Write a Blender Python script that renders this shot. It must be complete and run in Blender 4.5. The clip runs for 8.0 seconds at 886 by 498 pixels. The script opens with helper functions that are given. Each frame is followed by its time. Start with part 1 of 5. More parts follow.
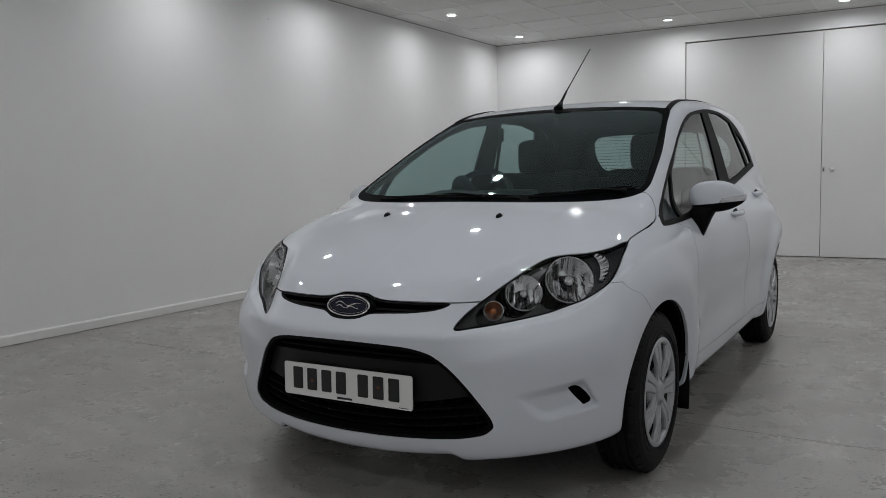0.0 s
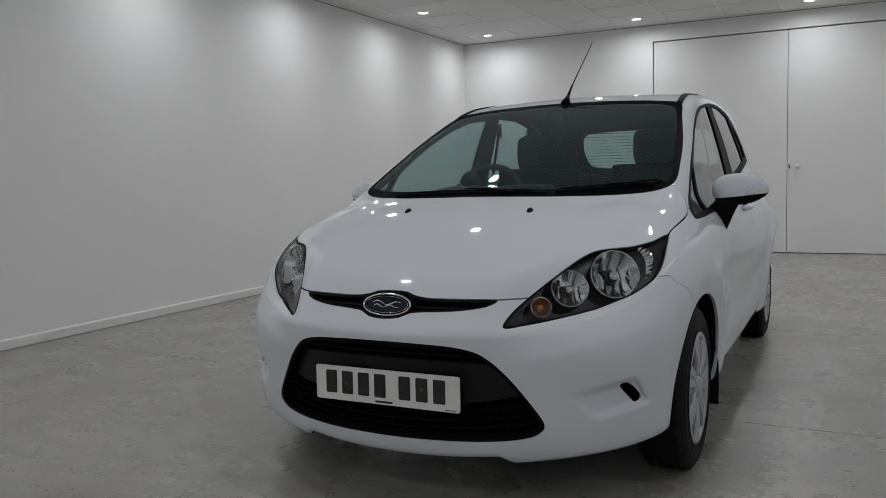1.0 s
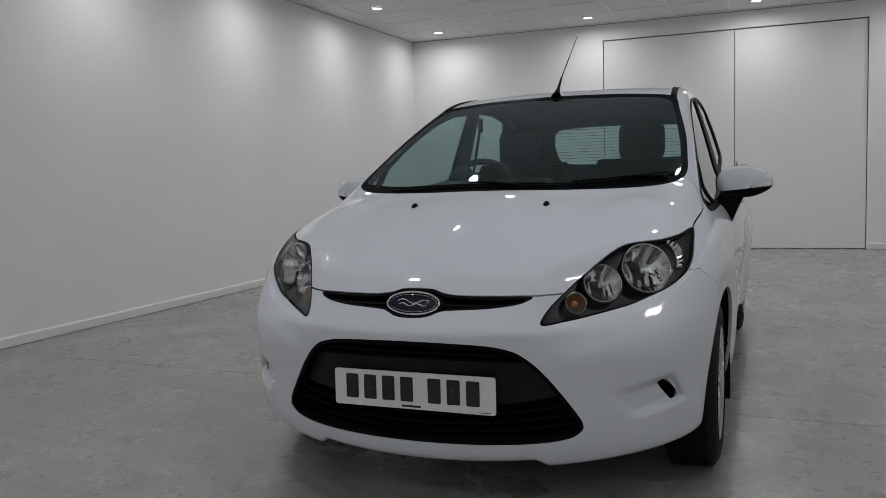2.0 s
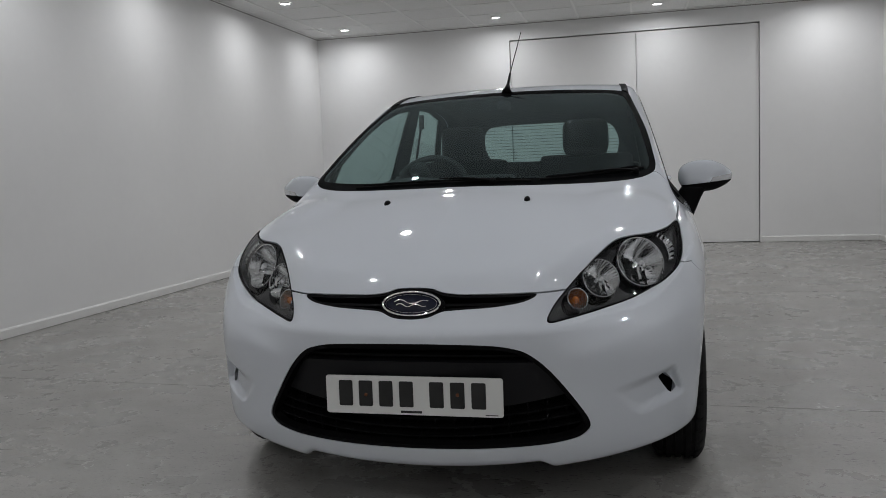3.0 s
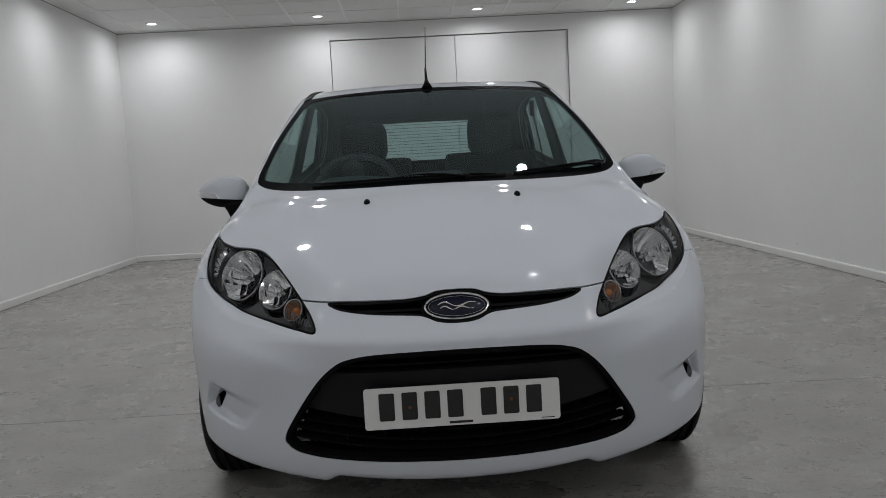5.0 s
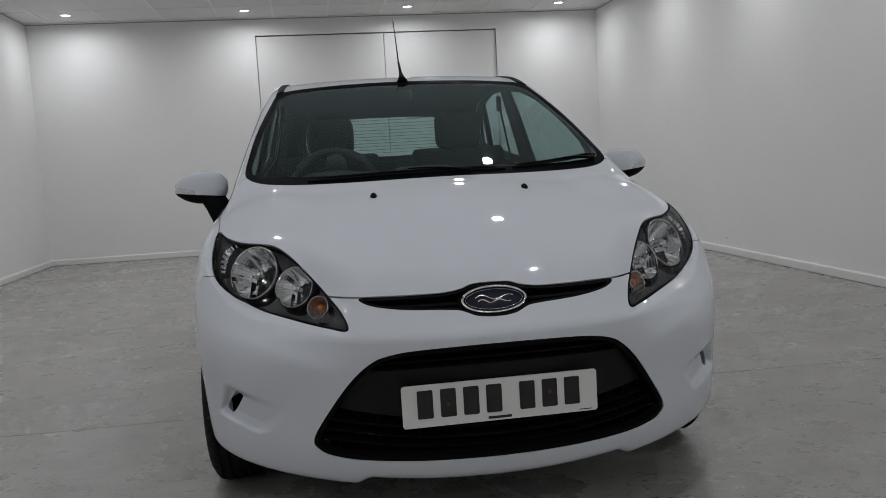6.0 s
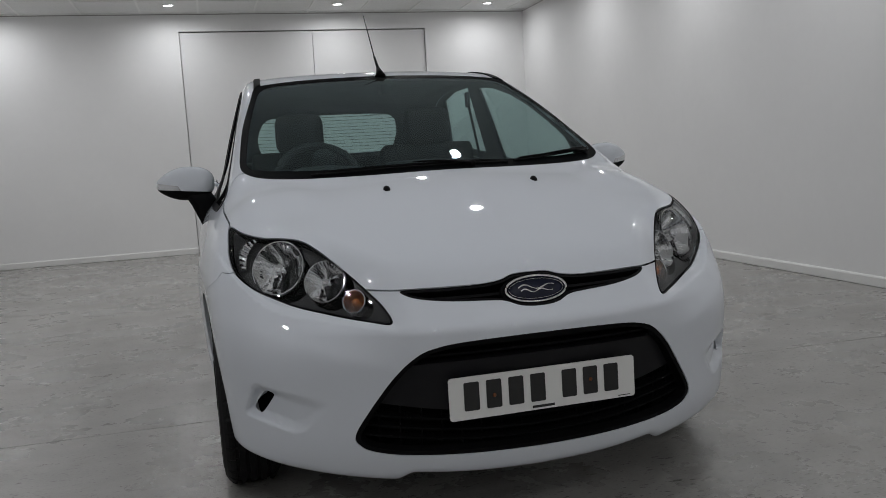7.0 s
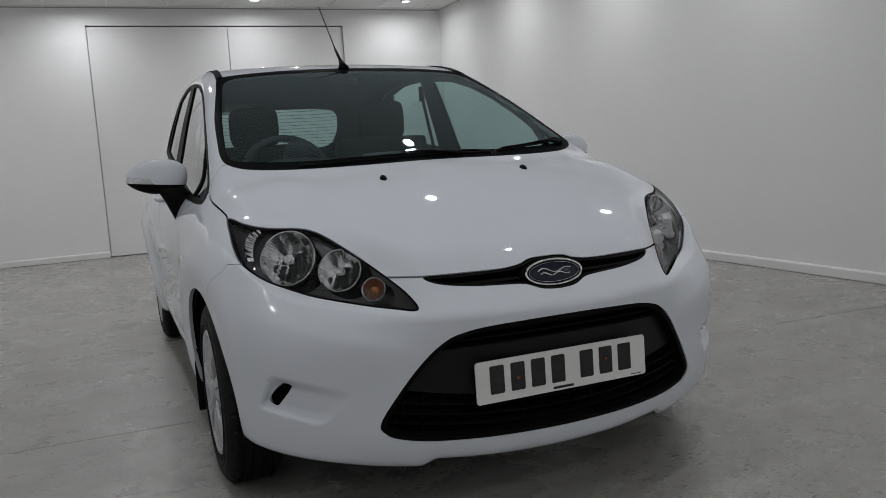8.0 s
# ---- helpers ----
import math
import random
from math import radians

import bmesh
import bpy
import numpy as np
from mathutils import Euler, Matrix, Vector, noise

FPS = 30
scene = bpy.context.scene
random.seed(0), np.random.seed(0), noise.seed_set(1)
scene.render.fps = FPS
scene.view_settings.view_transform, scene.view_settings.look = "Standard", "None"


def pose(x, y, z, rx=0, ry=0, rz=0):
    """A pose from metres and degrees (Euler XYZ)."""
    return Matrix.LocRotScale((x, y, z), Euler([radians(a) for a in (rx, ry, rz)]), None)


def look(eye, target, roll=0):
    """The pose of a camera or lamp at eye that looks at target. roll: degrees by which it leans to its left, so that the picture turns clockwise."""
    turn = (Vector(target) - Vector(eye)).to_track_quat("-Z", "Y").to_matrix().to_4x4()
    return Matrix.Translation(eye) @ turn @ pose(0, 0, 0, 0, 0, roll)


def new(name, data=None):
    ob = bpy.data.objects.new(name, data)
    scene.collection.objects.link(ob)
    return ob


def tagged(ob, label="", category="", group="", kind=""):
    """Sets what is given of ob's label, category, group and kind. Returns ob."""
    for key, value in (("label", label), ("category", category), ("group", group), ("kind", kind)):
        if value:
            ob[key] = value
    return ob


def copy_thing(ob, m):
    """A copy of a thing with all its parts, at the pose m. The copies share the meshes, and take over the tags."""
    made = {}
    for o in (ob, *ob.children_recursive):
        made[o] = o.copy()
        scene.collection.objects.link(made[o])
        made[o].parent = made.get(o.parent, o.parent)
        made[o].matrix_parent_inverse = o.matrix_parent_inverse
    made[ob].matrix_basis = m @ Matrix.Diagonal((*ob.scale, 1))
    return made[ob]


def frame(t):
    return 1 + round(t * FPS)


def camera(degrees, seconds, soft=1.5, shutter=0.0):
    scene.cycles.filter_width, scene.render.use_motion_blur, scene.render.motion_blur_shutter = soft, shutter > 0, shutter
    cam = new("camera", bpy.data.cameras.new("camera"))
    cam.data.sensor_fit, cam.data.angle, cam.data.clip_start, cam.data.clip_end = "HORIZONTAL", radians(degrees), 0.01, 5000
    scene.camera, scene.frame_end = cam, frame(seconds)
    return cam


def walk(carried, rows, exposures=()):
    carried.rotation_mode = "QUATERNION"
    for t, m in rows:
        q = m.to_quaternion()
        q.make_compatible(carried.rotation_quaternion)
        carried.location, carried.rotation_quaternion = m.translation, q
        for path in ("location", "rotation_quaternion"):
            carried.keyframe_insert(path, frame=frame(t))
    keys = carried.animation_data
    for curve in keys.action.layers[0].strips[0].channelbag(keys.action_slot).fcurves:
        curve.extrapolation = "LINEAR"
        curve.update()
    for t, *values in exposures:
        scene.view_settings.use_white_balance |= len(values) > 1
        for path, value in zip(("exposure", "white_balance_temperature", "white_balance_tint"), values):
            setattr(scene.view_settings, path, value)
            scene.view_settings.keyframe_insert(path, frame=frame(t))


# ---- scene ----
cam = camera(56.8, 8.0, soft=0.85)
PATH = [
    (0, (0.086, 0.055, 1.075), (-0.918, 1.776, 0.893), -1.2),
    (0.5, (-0.088, 0.024, 1.06), (-1.034, 1.777, 0.879), -1.3),
    (1, (-0.226, 0.002, 1.052), (-1.118, 1.783, 0.872), -1.6),
    (1.5, (-0.387, -0.006, 1.042), (-1.215, 1.805, 0.861), -1.7),
    (3, (-0.888, -0.014, 1.024), (-1.361, 1.919, 0.834), -2.3),
    (3.5, (-1.08, -0.004, 1.027), (-1.406, 1.959, 0.833), -2.4),
    (4, (-1.251, 0.01, 1.018), (-1.466, 1.989, 0.821), -2.5),
    (4.5, (-1.451, 0.026, 1.028), (-1.515, 2.015, 0.827), -2.9),
    (6, (-1.98, 0.135, 1.02), (-1.67, 2.099, 0.803), -3.2),
    (6.5, (-2.149, 0.182, 1.013), (-1.734, 2.125, 0.791), -3.3),
    (7, (-2.325, 0.226, 1.01), (-1.789, 2.139, 0.784), -3.4),
    (7.5, (-2.5, 0.271, 1.003), (-1.818, 2.136, 0.771), -3.5),
    (8, (-2.633, 0.323, 0.99), (-1.862, 2.153, 0.752), -3.7),
]
walk(cam, [(t, look(eye, target, roll)) for t, eye, target, roll in PATH], [(0, 0.0), (3.5, 0.01), (6.5, 0.01), (8, 0.09)])

# ---- world, lamps ----
world = bpy.data.worlds.new("world")
scene.world = world
world.use_nodes = True
world.node_tree.nodes["Background"].inputs[0].default_value = (0.0, 0.0, 0.0, 1)
world.node_tree.nodes["Background"].inputs[1].default_value = 0.0

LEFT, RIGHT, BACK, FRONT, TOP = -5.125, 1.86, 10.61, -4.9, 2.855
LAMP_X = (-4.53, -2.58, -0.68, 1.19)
# Rows below y = 0 are unseen, added to brighten the car's front.
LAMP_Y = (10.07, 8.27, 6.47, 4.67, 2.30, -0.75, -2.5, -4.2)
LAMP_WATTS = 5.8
EAST_SKEW = 0.0125


def east(y):
    """The east wall stands slightly out of square: its inner face at y."""
    return RIGHT - EAST_SKEW * (BACK - y)



# ---- materials ----
def material(name, color, rough=0.5, metal=0.0, coat=0.0, spec=0.5):
    m = bpy.data.materials.new(name)
    m.use_nodes = True
    b = m.node_tree.nodes["Principled BSDF"]
    b.inputs["Base Color"].default_value = (*color, 1)
    b.inputs["Roughness"].default_value = rough
    b.inputs["Metallic"].default_value = metal
    b.inputs["Coat Weight"].default_value = coat
    b.inputs["Coat Roughness"].default_value = 0.02
    b.inputs["Specular IOR Level"].default_value = spec
    return m


def node(m, kind, **inputs):
    n = m.node_tree.nodes.new(kind)
    for k, v in inputs.items():
        n.inputs[k.replace("_", " ")].default_value = v
    return n


def link(m, a, b):
    m.node_tree.links.new(a, b)


def bsdf(m):
    return m.node_tree.nodes["Principled BSDF"]


def coords(m, scale=1.0):
    t = m.node_tree.nodes.new("ShaderNodeTexCoord")
    mp = node(m, "ShaderNodeMapping")
    mp.inputs["Scale"].default_value = (scale, scale, scale) if not isinstance(scale, tuple) else scale
    link(m, t.outputs["Object"], mp.inputs["Vector"])
    return mp.outputs["Vector"]


def noise_tex(m, vec, scale, detail=4.0, rough=0.6):
    n = node(m, "ShaderNodeTexNoise", Scale=scale, Detail=detail, Roughness=rough)
    link(m, vec, n.inputs["Vector"])
    return n.outputs["Fac"]


def ramp(m, fac, stops):
    r = m.node_tree.nodes.new("ShaderNodeValToRGB")
    el = r.color_ramp.elements
    while len(el) < len(stops):
        el.new(0.5)
    for e, (p, c) in zip(el, stops):
        e.position, e.color = p, (*c, 1) if isinstance(c, tuple) else (c, c, c, 1)
    link(m, fac, r.inputs["Fac"])
    return r.outputs["Color"]


def mix(m, fac, a, b, mode="MIX"):
    n = m.node_tree.nodes.new("ShaderNodeMix")
    n.data_type, n.blend_type = "RGBA", mode
    for sock, v in ((n.inputs[0], fac), (n.inputs[6], a), (n.inputs[7], b)):
        if isinstance(v, (int, float)):
            sock.default_value = v
        elif isinstance(v, tuple):
            sock.default_value = (*v, 1)
        else:
            link(m, v, sock)
    return n.outputs[2]


def bump(m, height, strength, distance):
    n = node(m, "ShaderNodeBump", Strength=strength, Distance=distance)
    link(m, height, n.inputs["Height"])
    link(m, n.outputs["Normal"], bsdf(m).inputs["Normal"])


def glass(name, tint, ior=1.45, sheen=(1.0, 1.0, 1.0)):
    """A thin pane: tinted see-through with a mirror gloss that grows at grazing angles."""
    m = bpy.data.materials.new(name)
    m.use_nodes = True
    t = m.node_tree
    t.nodes.remove(bsdf(m))
    see = node(m, "ShaderNodeBsdfTransparent")
    see.inputs["Color"].default_value = (*tint, 1)
    shine = node(m, "ShaderNodeBsdfGlossy", Roughness=0.015)
    shine.inputs["Color"].default_value = (*sheen, 1)
    both = node(m, "ShaderNodeMixShader")
    edge = node(m, "ShaderNodeLayerWeight", Blend=0.5)
    power = m.node_tree.nodes.new("ShaderNodeMath")
    power.operation = "POWER"
    power.inputs[1].default_value = 5.0
    link(m, edge.outputs["Facing"], power.inputs[0])
    scale = m.node_tree.nodes.new("ShaderNodeMath")
    scale.operation = "MULTIPLY_ADD"
    base = ((ior - 1) / (ior + 1)) ** 2 * 1.15
    scale.inputs[1].default_value, scale.inputs[2].default_value = 1 - base, base
    link(m, power.outputs[0], scale.inputs[0])
    link(m, scale.outputs[0], both.inputs[0])
    link(m, see.outputs[0], both.inputs[1])
    link(m, shine.outputs[0], both.inputs[2])
    link(m, both.outputs[0], t.nodes["Material Output"].inputs["Surface"])
    return m


def emitter(name, color, strength):
    m = bpy.data.materials.new(name)
    m.use_nodes = True
    b = bsdf(m)
    b.inputs["Emission Color"].default_value = (*color, 1)
    b.inputs["Emission Strength"].default_value = strength
    return m


PAINT = material("white_car_paint", (0.655, 0.685, 0.733), 0.6, coat=1.0, spec=0.0)
PLASTIC = material("black_plastic", (0.005, 0.005, 0.0055), 0.55, spec=0.06)
RUBBER = material("rubber", (0.009, 0.009, 0.0095), 0.65, spec=0.15)
CHROME = material("chrome", (0.85, 0.85, 0.86), 0.08, 1.0)
FABRIC = material("dark_fabric", (0.010, 0.0105, 0.0115), 0.9, spec=0.2)
LINING = material("cabin_lining", (0.027, 0.029, 0.031), 0.85, spec=0.2)
TRIM = material("cabin_plastic", (0.011, 0.0115, 0.012), 0.6, spec=0.3)
SCREEN = glass("windscreen_glass", (0.60, 0.755, 0.75), 1.5, (0.76, 0.93, 0.97))
PANE = glass("side_glass", (0.62, 0.73, 0.70), 1.5)
CLEAR = glass("clear_lens", (0.90, 0.91, 0.92), 1.45, (0.6, 0.6, 0.6))
FRIT = material("printed_border", (0.003, 0.0035, 0.004), 0.5, spec=0.01)
# near-black for black parts, and for shade painted into openings
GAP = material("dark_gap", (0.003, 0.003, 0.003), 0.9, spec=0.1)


def wall_paint(name, color, marks):
    """Rolled emulsion: faint roller stipple, uneven patches, a few scuffs and pin holes."""
    m = material(name, color, 0.62, spec=0.3)
    v = coords(m)
    patch = ramp(m, noise_tex(m, v, 0.9, 3), [(0.3, 0.965), (0.7, 1.0)])
    fine = ramp(m, noise_tex(m, v, 14, 5), [(0.3, 0.985), (0.7, 1.0)])
    col = mix(m, 1.0, mix(m, 1.0, color, patch, "MULTIPLY"), fine, "MULTIPLY")
    if marks:
        vor = node(m, "ShaderNodeTexVoronoi", Scale=1.1)
        link(m, v, vor.inputs["Vector"])
        dots = ramp(m, vor.outputs["Distance"], [(0.006, 0.35), (0.011, 1.0)])
        col = mix(m, 1.0, col, dots, "MULTIPLY")
    link(m, col, bsdf(m).inputs["Base Color"])
    bump(m, noise_tex(m, v, 220, 3), 0.12, 0.002)
    return m


WALL = wall_paint("wall_paint", (0.805, 0.802, 0.798), True)
DOORPAINT = wall_paint("door_paint", (0.79, 0.787, 0.782), False)
SKIRT = wall_paint("skirting_gloss", (0.76, 0.755, 0.74), False)
bsdf(SKIRT).inputs["Roughness"].default_value = 0.35
TILE = material("ceiling_tile", (0.72, 0.72, 0.715), 0.9, spec=0.2)


def tile_look():
    v = coords(TILE)
    speck = ramp(TILE, noise_tex(TILE, v, 160, 2), [(0.32, 0.80), (0.42, 1.0)])
    rnd = TILE.node_tree.nodes.new("ShaderNodeNewGeometry")
    tone = ramp(TILE, rnd.outputs["Random Per Island"], [(0, 0.94), (1, 1.0)])
    link(TILE, mix(TILE, 1.0, mix(TILE, 1.0, (0.80, 0.80, 0.795), speck, "MULTIPLY"), tone, "MULTIPLY"), bsdf(TILE).inputs["Base Color"])
    bump(TILE, noise_tex(TILE, v, 120, 3), 0.25, 0.003)


tile_look()
TBAR = material("ceiling_bar", (0.82, 0.82, 0.81), 0.45)
# grey that paints the shadow line where walls meet the ceiling
EDGE_SHADE = material("ceiling_edge_shade", (0.34, 0.33, 0.32), 0.8)
FLOOR = material("floor_concrete", (0.3, 0.3, 0.29), 0.45)


def floor_look():
    """Worn painted concrete: soft cloudy tone, short dark chips lying across the room, scrapes, patchy gloss."""
    m = FLOOR
    v = coords(m)
    cloud = ramp(m, noise_tex(m, v, 0.75, 6, 0.6), [(0.30, (0.272, 0.264, 0.248)), (0.50, (0.322, 0.314, 0.297)), (0.72, (0.366, 0.357, 0.339))])
    streak = ramp(m, noise_tex(m, coords(m, (1.0, 3.4, 1.0)), 2.2, 7, 0.66), [(0.36, 0.90), (0.66, 1.05)])
    grain = ramp(m, noise_tex(m, v, 90, 5, 0.7), [(0.25, 0.86), (0.5, 1.0), (0.78, 1.07)])
    col = mix(m, 1.0, mix(m, 1.0, cloud, streak, "MULTIPLY"), grain, "MULTIPLY")
    dirt = ramp(m, noise_tex(m, v, 3.4, 8, 0.7), [(0.54, (1.0, 1.0, 1.0)), (0.74, (0.80, 0.775, 0.74))])
    col = mix(m, 1.0, col, dirt, "MULTIPLY")
    worn = ramp(m, noise_tex(m, v, 1.15, 4, 0.6), [(0.36, 0.16), (0.62, 1.0)])

    def flakes(scale, lo, hi, pick_scale, pick, bend=0.5):
        vs = coords(m, scale)
        warp = node(m, "ShaderNodeTexNoise", Scale=1.7, Detail=5.0)
        link(m, vs, warp.inputs["Vector"])
        bent = m.node_tree.nodes.new("ShaderNodeVectorMath")
        bent.operation = "MULTIPLY_ADD"
        link(m, warp.outputs["Color"], bent.inputs[0])
        bent.inputs[1].default_value = (bend, bend, bend)
        link(m, vs, bent.inputs[2])
        vor = node(m, "ShaderNodeTexVoronoi", Scale=1.0, Randomness=1.0)
        link(m, bent.outputs[0], vor.inputs["Vector"])
        spots = ramp(m, vor.outputs["Distance"], [(lo, 1.0), (hi, 0.0)])
        chosen = ramp(m, noise_tex(m, v, pick_scale, 2), [(pick, 0.0), (pick + 0.10, 1.0)])
        return mix(m, 1.0, spots, chosen, "MULTIPLY")

    big = mix(m, 1.0, flakes((11.0, 34.0, 20.0), 0.12, 0.19, 7.0, 0.48, 1.0), worn, "MULTIPLY")
    mid = mix(m, 1.0, flakes((20.0, 62.0, 30.0), 0.15, 0.23, 9.0, 0.42, 0.9), worn, "MULTIPLY")
    small = mix(m, 1.0, flakes((40.0, 95.0, 60.0), 0.15, 0.25, 13.0, 0.42, 0.8), worn, "MULTIPLY")
    dots = flakes((5.0, 5.0, 5.0), 0.030, 0.045, 4.0, 0.48, 0.1)
    for layer, tone in ((small, (0.085, 0.08, 0.072)), (mid, (0.06, 0.056, 0.05)), (big, (0.062, 0.058, 0.053)), (dots, (0.02, 0.02, 0.02))):
        col = mix(m, layer, col, tone)
    # long faint scrapes, dark and pale
    scr = ramp(m, noise_tex(m, coords(m, (2.2, 17.0, 8.0)), 2.2, 7, 0.72), [(0.68, 0.0), (0.72, 0.6)])
    col = mix(m, scr, col, (0.12, 0.113, 0.102))
    pale = ramp(m, noise_tex(m, coords(m, (4.0, 22.0, 8.0)), 1.6, 7, 0.72), [(0.67, 0.0), (0.74, 0.25)])
    col = mix(m, pale, col, (0.46, 0.45, 0.43))
    link(m, col, bsdf(m).inputs["Base Color"])
    rough = ramp(m, noise_tex(m, v, 2.3, 6, 0.66), [(0.33, 0.17), (0.68, 0.42)])
    link(m, rough, bsdf(m).inputs["Roughness"])
    relief = mix(m, 0.45, noise_tex(m, v, 30, 7, 0.7), mix(m, 1.0, big, mid, "ADD"))
    bump(m, relief, 0.5, 0.005)


floor_look()
LENS = emitter("lamp_lens", (1.0, 0.99, 0.97), 12.0)


# ---- mesh helpers ----
def part(name, bm, mat, parent=None, label="", smooth=False):
    """Links a bmesh as one mesh object, under a thing if one is given."""
    me = bpy.data.meshes.new(name)
    bm.to_mesh(me)
    bm.free()
    if mat:
        me.materials.append(mat)
    if smooth:
        me.shade_smooth()
    ob = new(name, me)
    ob.parent = parent
    return tagged(ob, label)


def add_box(bm, lo, hi, bevel=0.0):
    m = Matrix.LocRotScale([(a + b) / 2 for a, b in zip(lo, hi)], None, [b - a for a, b in zip(lo, hi)])
    v = bmesh.ops.create_cube(bm, size=1, matrix=m)["verts"]
    if bevel:
        e = list({e for x in v for e in x.link_edges})
        bmesh.ops.bevel(bm, geom=e, offset=bevel, segments=2, affect="EDGES", profile=0.5)
    return bm


def box(lo, hi, bevel=0.0):
    return add_box(bmesh.new(), lo, hi, bevel)


# ---- the room ----
JOINTS = ((3.70, 3.40), (7.06, 6.50))


def jagged(y0, y1, seed):
    """A slightly broken line across the room: y at each x."""
    rng = random.Random(seed)
    xs = np.linspace(LEFT, RIGHT, 150)
    return [(float(x), y0 + (y1 - y0) * (x - LEFT) / (RIGHT - LEFT) + 0.012 * noise.noise((x * 0.7, seed, 0)) + rng.uniform(-0.0035, 0.0035)) for x in xs]


def slab(low, high):
    bm = bmesh.new()
    top = [bm.verts.new((x, y, 0)) for x, y in low] + [bm.verts.new((x, y, 0)) for x, y in high[::-1]]
    f = bm.faces.new(top)
    if f.calc_area() and f.normal.z < 0:
        f.normal_flip()
    bm.normal_update()
    ext = bmesh.ops.extrude_face_region(bm, geom=[f])
    for v in ext["geom"]:
        if isinstance(v, bmesh.types.BMVert):
            v.co.z = -0.03
    bmesh.ops.recalc_face_normals(bm, faces=bm.faces[:])
    return bm


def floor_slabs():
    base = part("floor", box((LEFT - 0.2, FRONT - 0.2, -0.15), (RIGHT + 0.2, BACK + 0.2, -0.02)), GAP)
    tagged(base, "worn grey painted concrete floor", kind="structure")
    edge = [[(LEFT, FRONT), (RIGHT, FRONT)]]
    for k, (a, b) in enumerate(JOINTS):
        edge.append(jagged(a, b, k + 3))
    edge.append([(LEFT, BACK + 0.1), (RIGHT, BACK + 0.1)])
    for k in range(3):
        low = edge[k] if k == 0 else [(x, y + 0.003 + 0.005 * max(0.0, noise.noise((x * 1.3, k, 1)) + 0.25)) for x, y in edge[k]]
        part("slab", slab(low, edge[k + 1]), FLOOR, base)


def graft(bm, other):
    """Joins a second bmesh into the first."""
    me = bpy.data.meshes.new("grafted")
    other.to_mesh(me)
    other.free()
    bm.from_mesh(me)
    bpy.data.meshes.remove(me)


def ceiling():
    """Suspended ceiling: mineral tiles between pressed bars, one mesh."""
    bm = bmesh.new()
    step = 0.645
    xs = sorted([LEFT, RIGHT] + [-4.2 + step * k for k in range(-1, 10) if LEFT < -4.2 + step * k < RIGHT])
    ys = sorted([FRONT, BACK] + [9.85 - step * k for k in range(-1, 24) if FRONT < 9.85 - step * k < BACK])
    w = 0.011
    for a, b in zip(xs, xs[1:]):
        for c, d in zip(ys, ys[1:]):
            drop = random.Random(int(a * 977 + c * 131)).uniform(0, 0.0025)
            add_box(bm, (a + w * 0.6, c + w * 0.6, TOP + 0.003 + drop), (b - w * 0.6, d - w * 0.6, TOP + 0.018 + drop))
    n = len(bm.faces)
    for x in xs[1:-1]:
        add_box(bm, (x - w, FRONT, TOP - 0.0015), (x + w, BACK, TOP + 0.004))
    for y in ys[1:-1]:
        for a, b in zip(xs, xs[1:]):
            add_box(bm, (a + w, y - w * 0.7, TOP), (b - w, y + w * 0.7, TOP + 0.004))
    add_box(bm, (LEFT, FRONT, TOP - 0.001), (LEFT + 0.018, BACK, TOP + 0.004))
    graft(bm, skewed(-0.018, 0.01, TOP - 0.003, TOP + 0.004))
    add_box(bm, (LEFT + 0.018, BACK - 0.018, TOP - 0.001), (RIGHT - 0.018, BACK, TOP + 0.004))
    add_box(bm, (LEFT, FRONT, TOP + 0.03), (RIGHT, BACK, TOP + 0.12))
    shade_from = len(bm.faces)
    # thin grey strips stand in for the shadow line along the wall tops
    add_box(bm, (LEFT, FRONT, TOP - 0.012), (LEFT + 0.003, BACK, TOP - 0.002))
    add_box(bm, (LEFT + 0.003, BACK - 0.003, TOP - 0.012), (RIGHT - 0.003, BACK, TOP - 0.002))
    graft(bm, skewed(-0.003, 0.01, TOP - 0.012, TOP - 0.004))
    bm.faces.ensure_lookup_table()
    for f in bm.faces[n:]:
        f.material_index = 1 if f.index < shade_from else 2
    ob = part("ceiling", bm, TILE)
    ob.data.materials.append(TBAR)
    ob.data.materials.append(EDGE_SHADE)
    tagged(ob, "white suspended ceiling of square mineral tiles", kind="structure")


def skirting(x0, y0, x1, y1, nx, ny):
    """A skirting board with a chamfered top along a wall whose inside normal is (nx, ny)."""
    bm = bmesh.new()
    prof = ((0, 0.0025), (0.014, 0.0025), (0.016, 0.005), (0.016, 0.060), (0.010, 0.070), (0, 0.071))
    ends = [[bm.verts.new((x + nx * d, y + ny * d, z)) for d, z in prof] for x, y in ((x0, y0), (x1, y1))]
    for k in range(6):
        j = (k + 1) % 6
        bm.faces.new((ends[0][k], ends[0][j], ends[1][j], ends[1][k]))
    bm.faces.new(ends[0])
    bm.faces.new(ends[1][::-1])
    bmesh.ops.recalc_face_normals(bm, faces=bm.faces[:])
    tagged(part("baseboard", bm, SKIRT), "white painted skirting board", kind="structure")


def skewed(d0, d1, z0, z1):
    """A long block against the east wall, from d0 to d1 outwards of its face."""
    bm = box((0, 0, z0), (1, 1, z1))
    for v in bm.verts:
        y = BACK + 0.2 if v.co.y > 0.5 else FRONT - 0.2
        v.co.x, v.co.y = east(y) + (d1 if v.co.x > 0.5 else d0), y
    return bm


D0, D1, DSEAM, DTOP = -2.506, 0.517, -0.928, 2.65


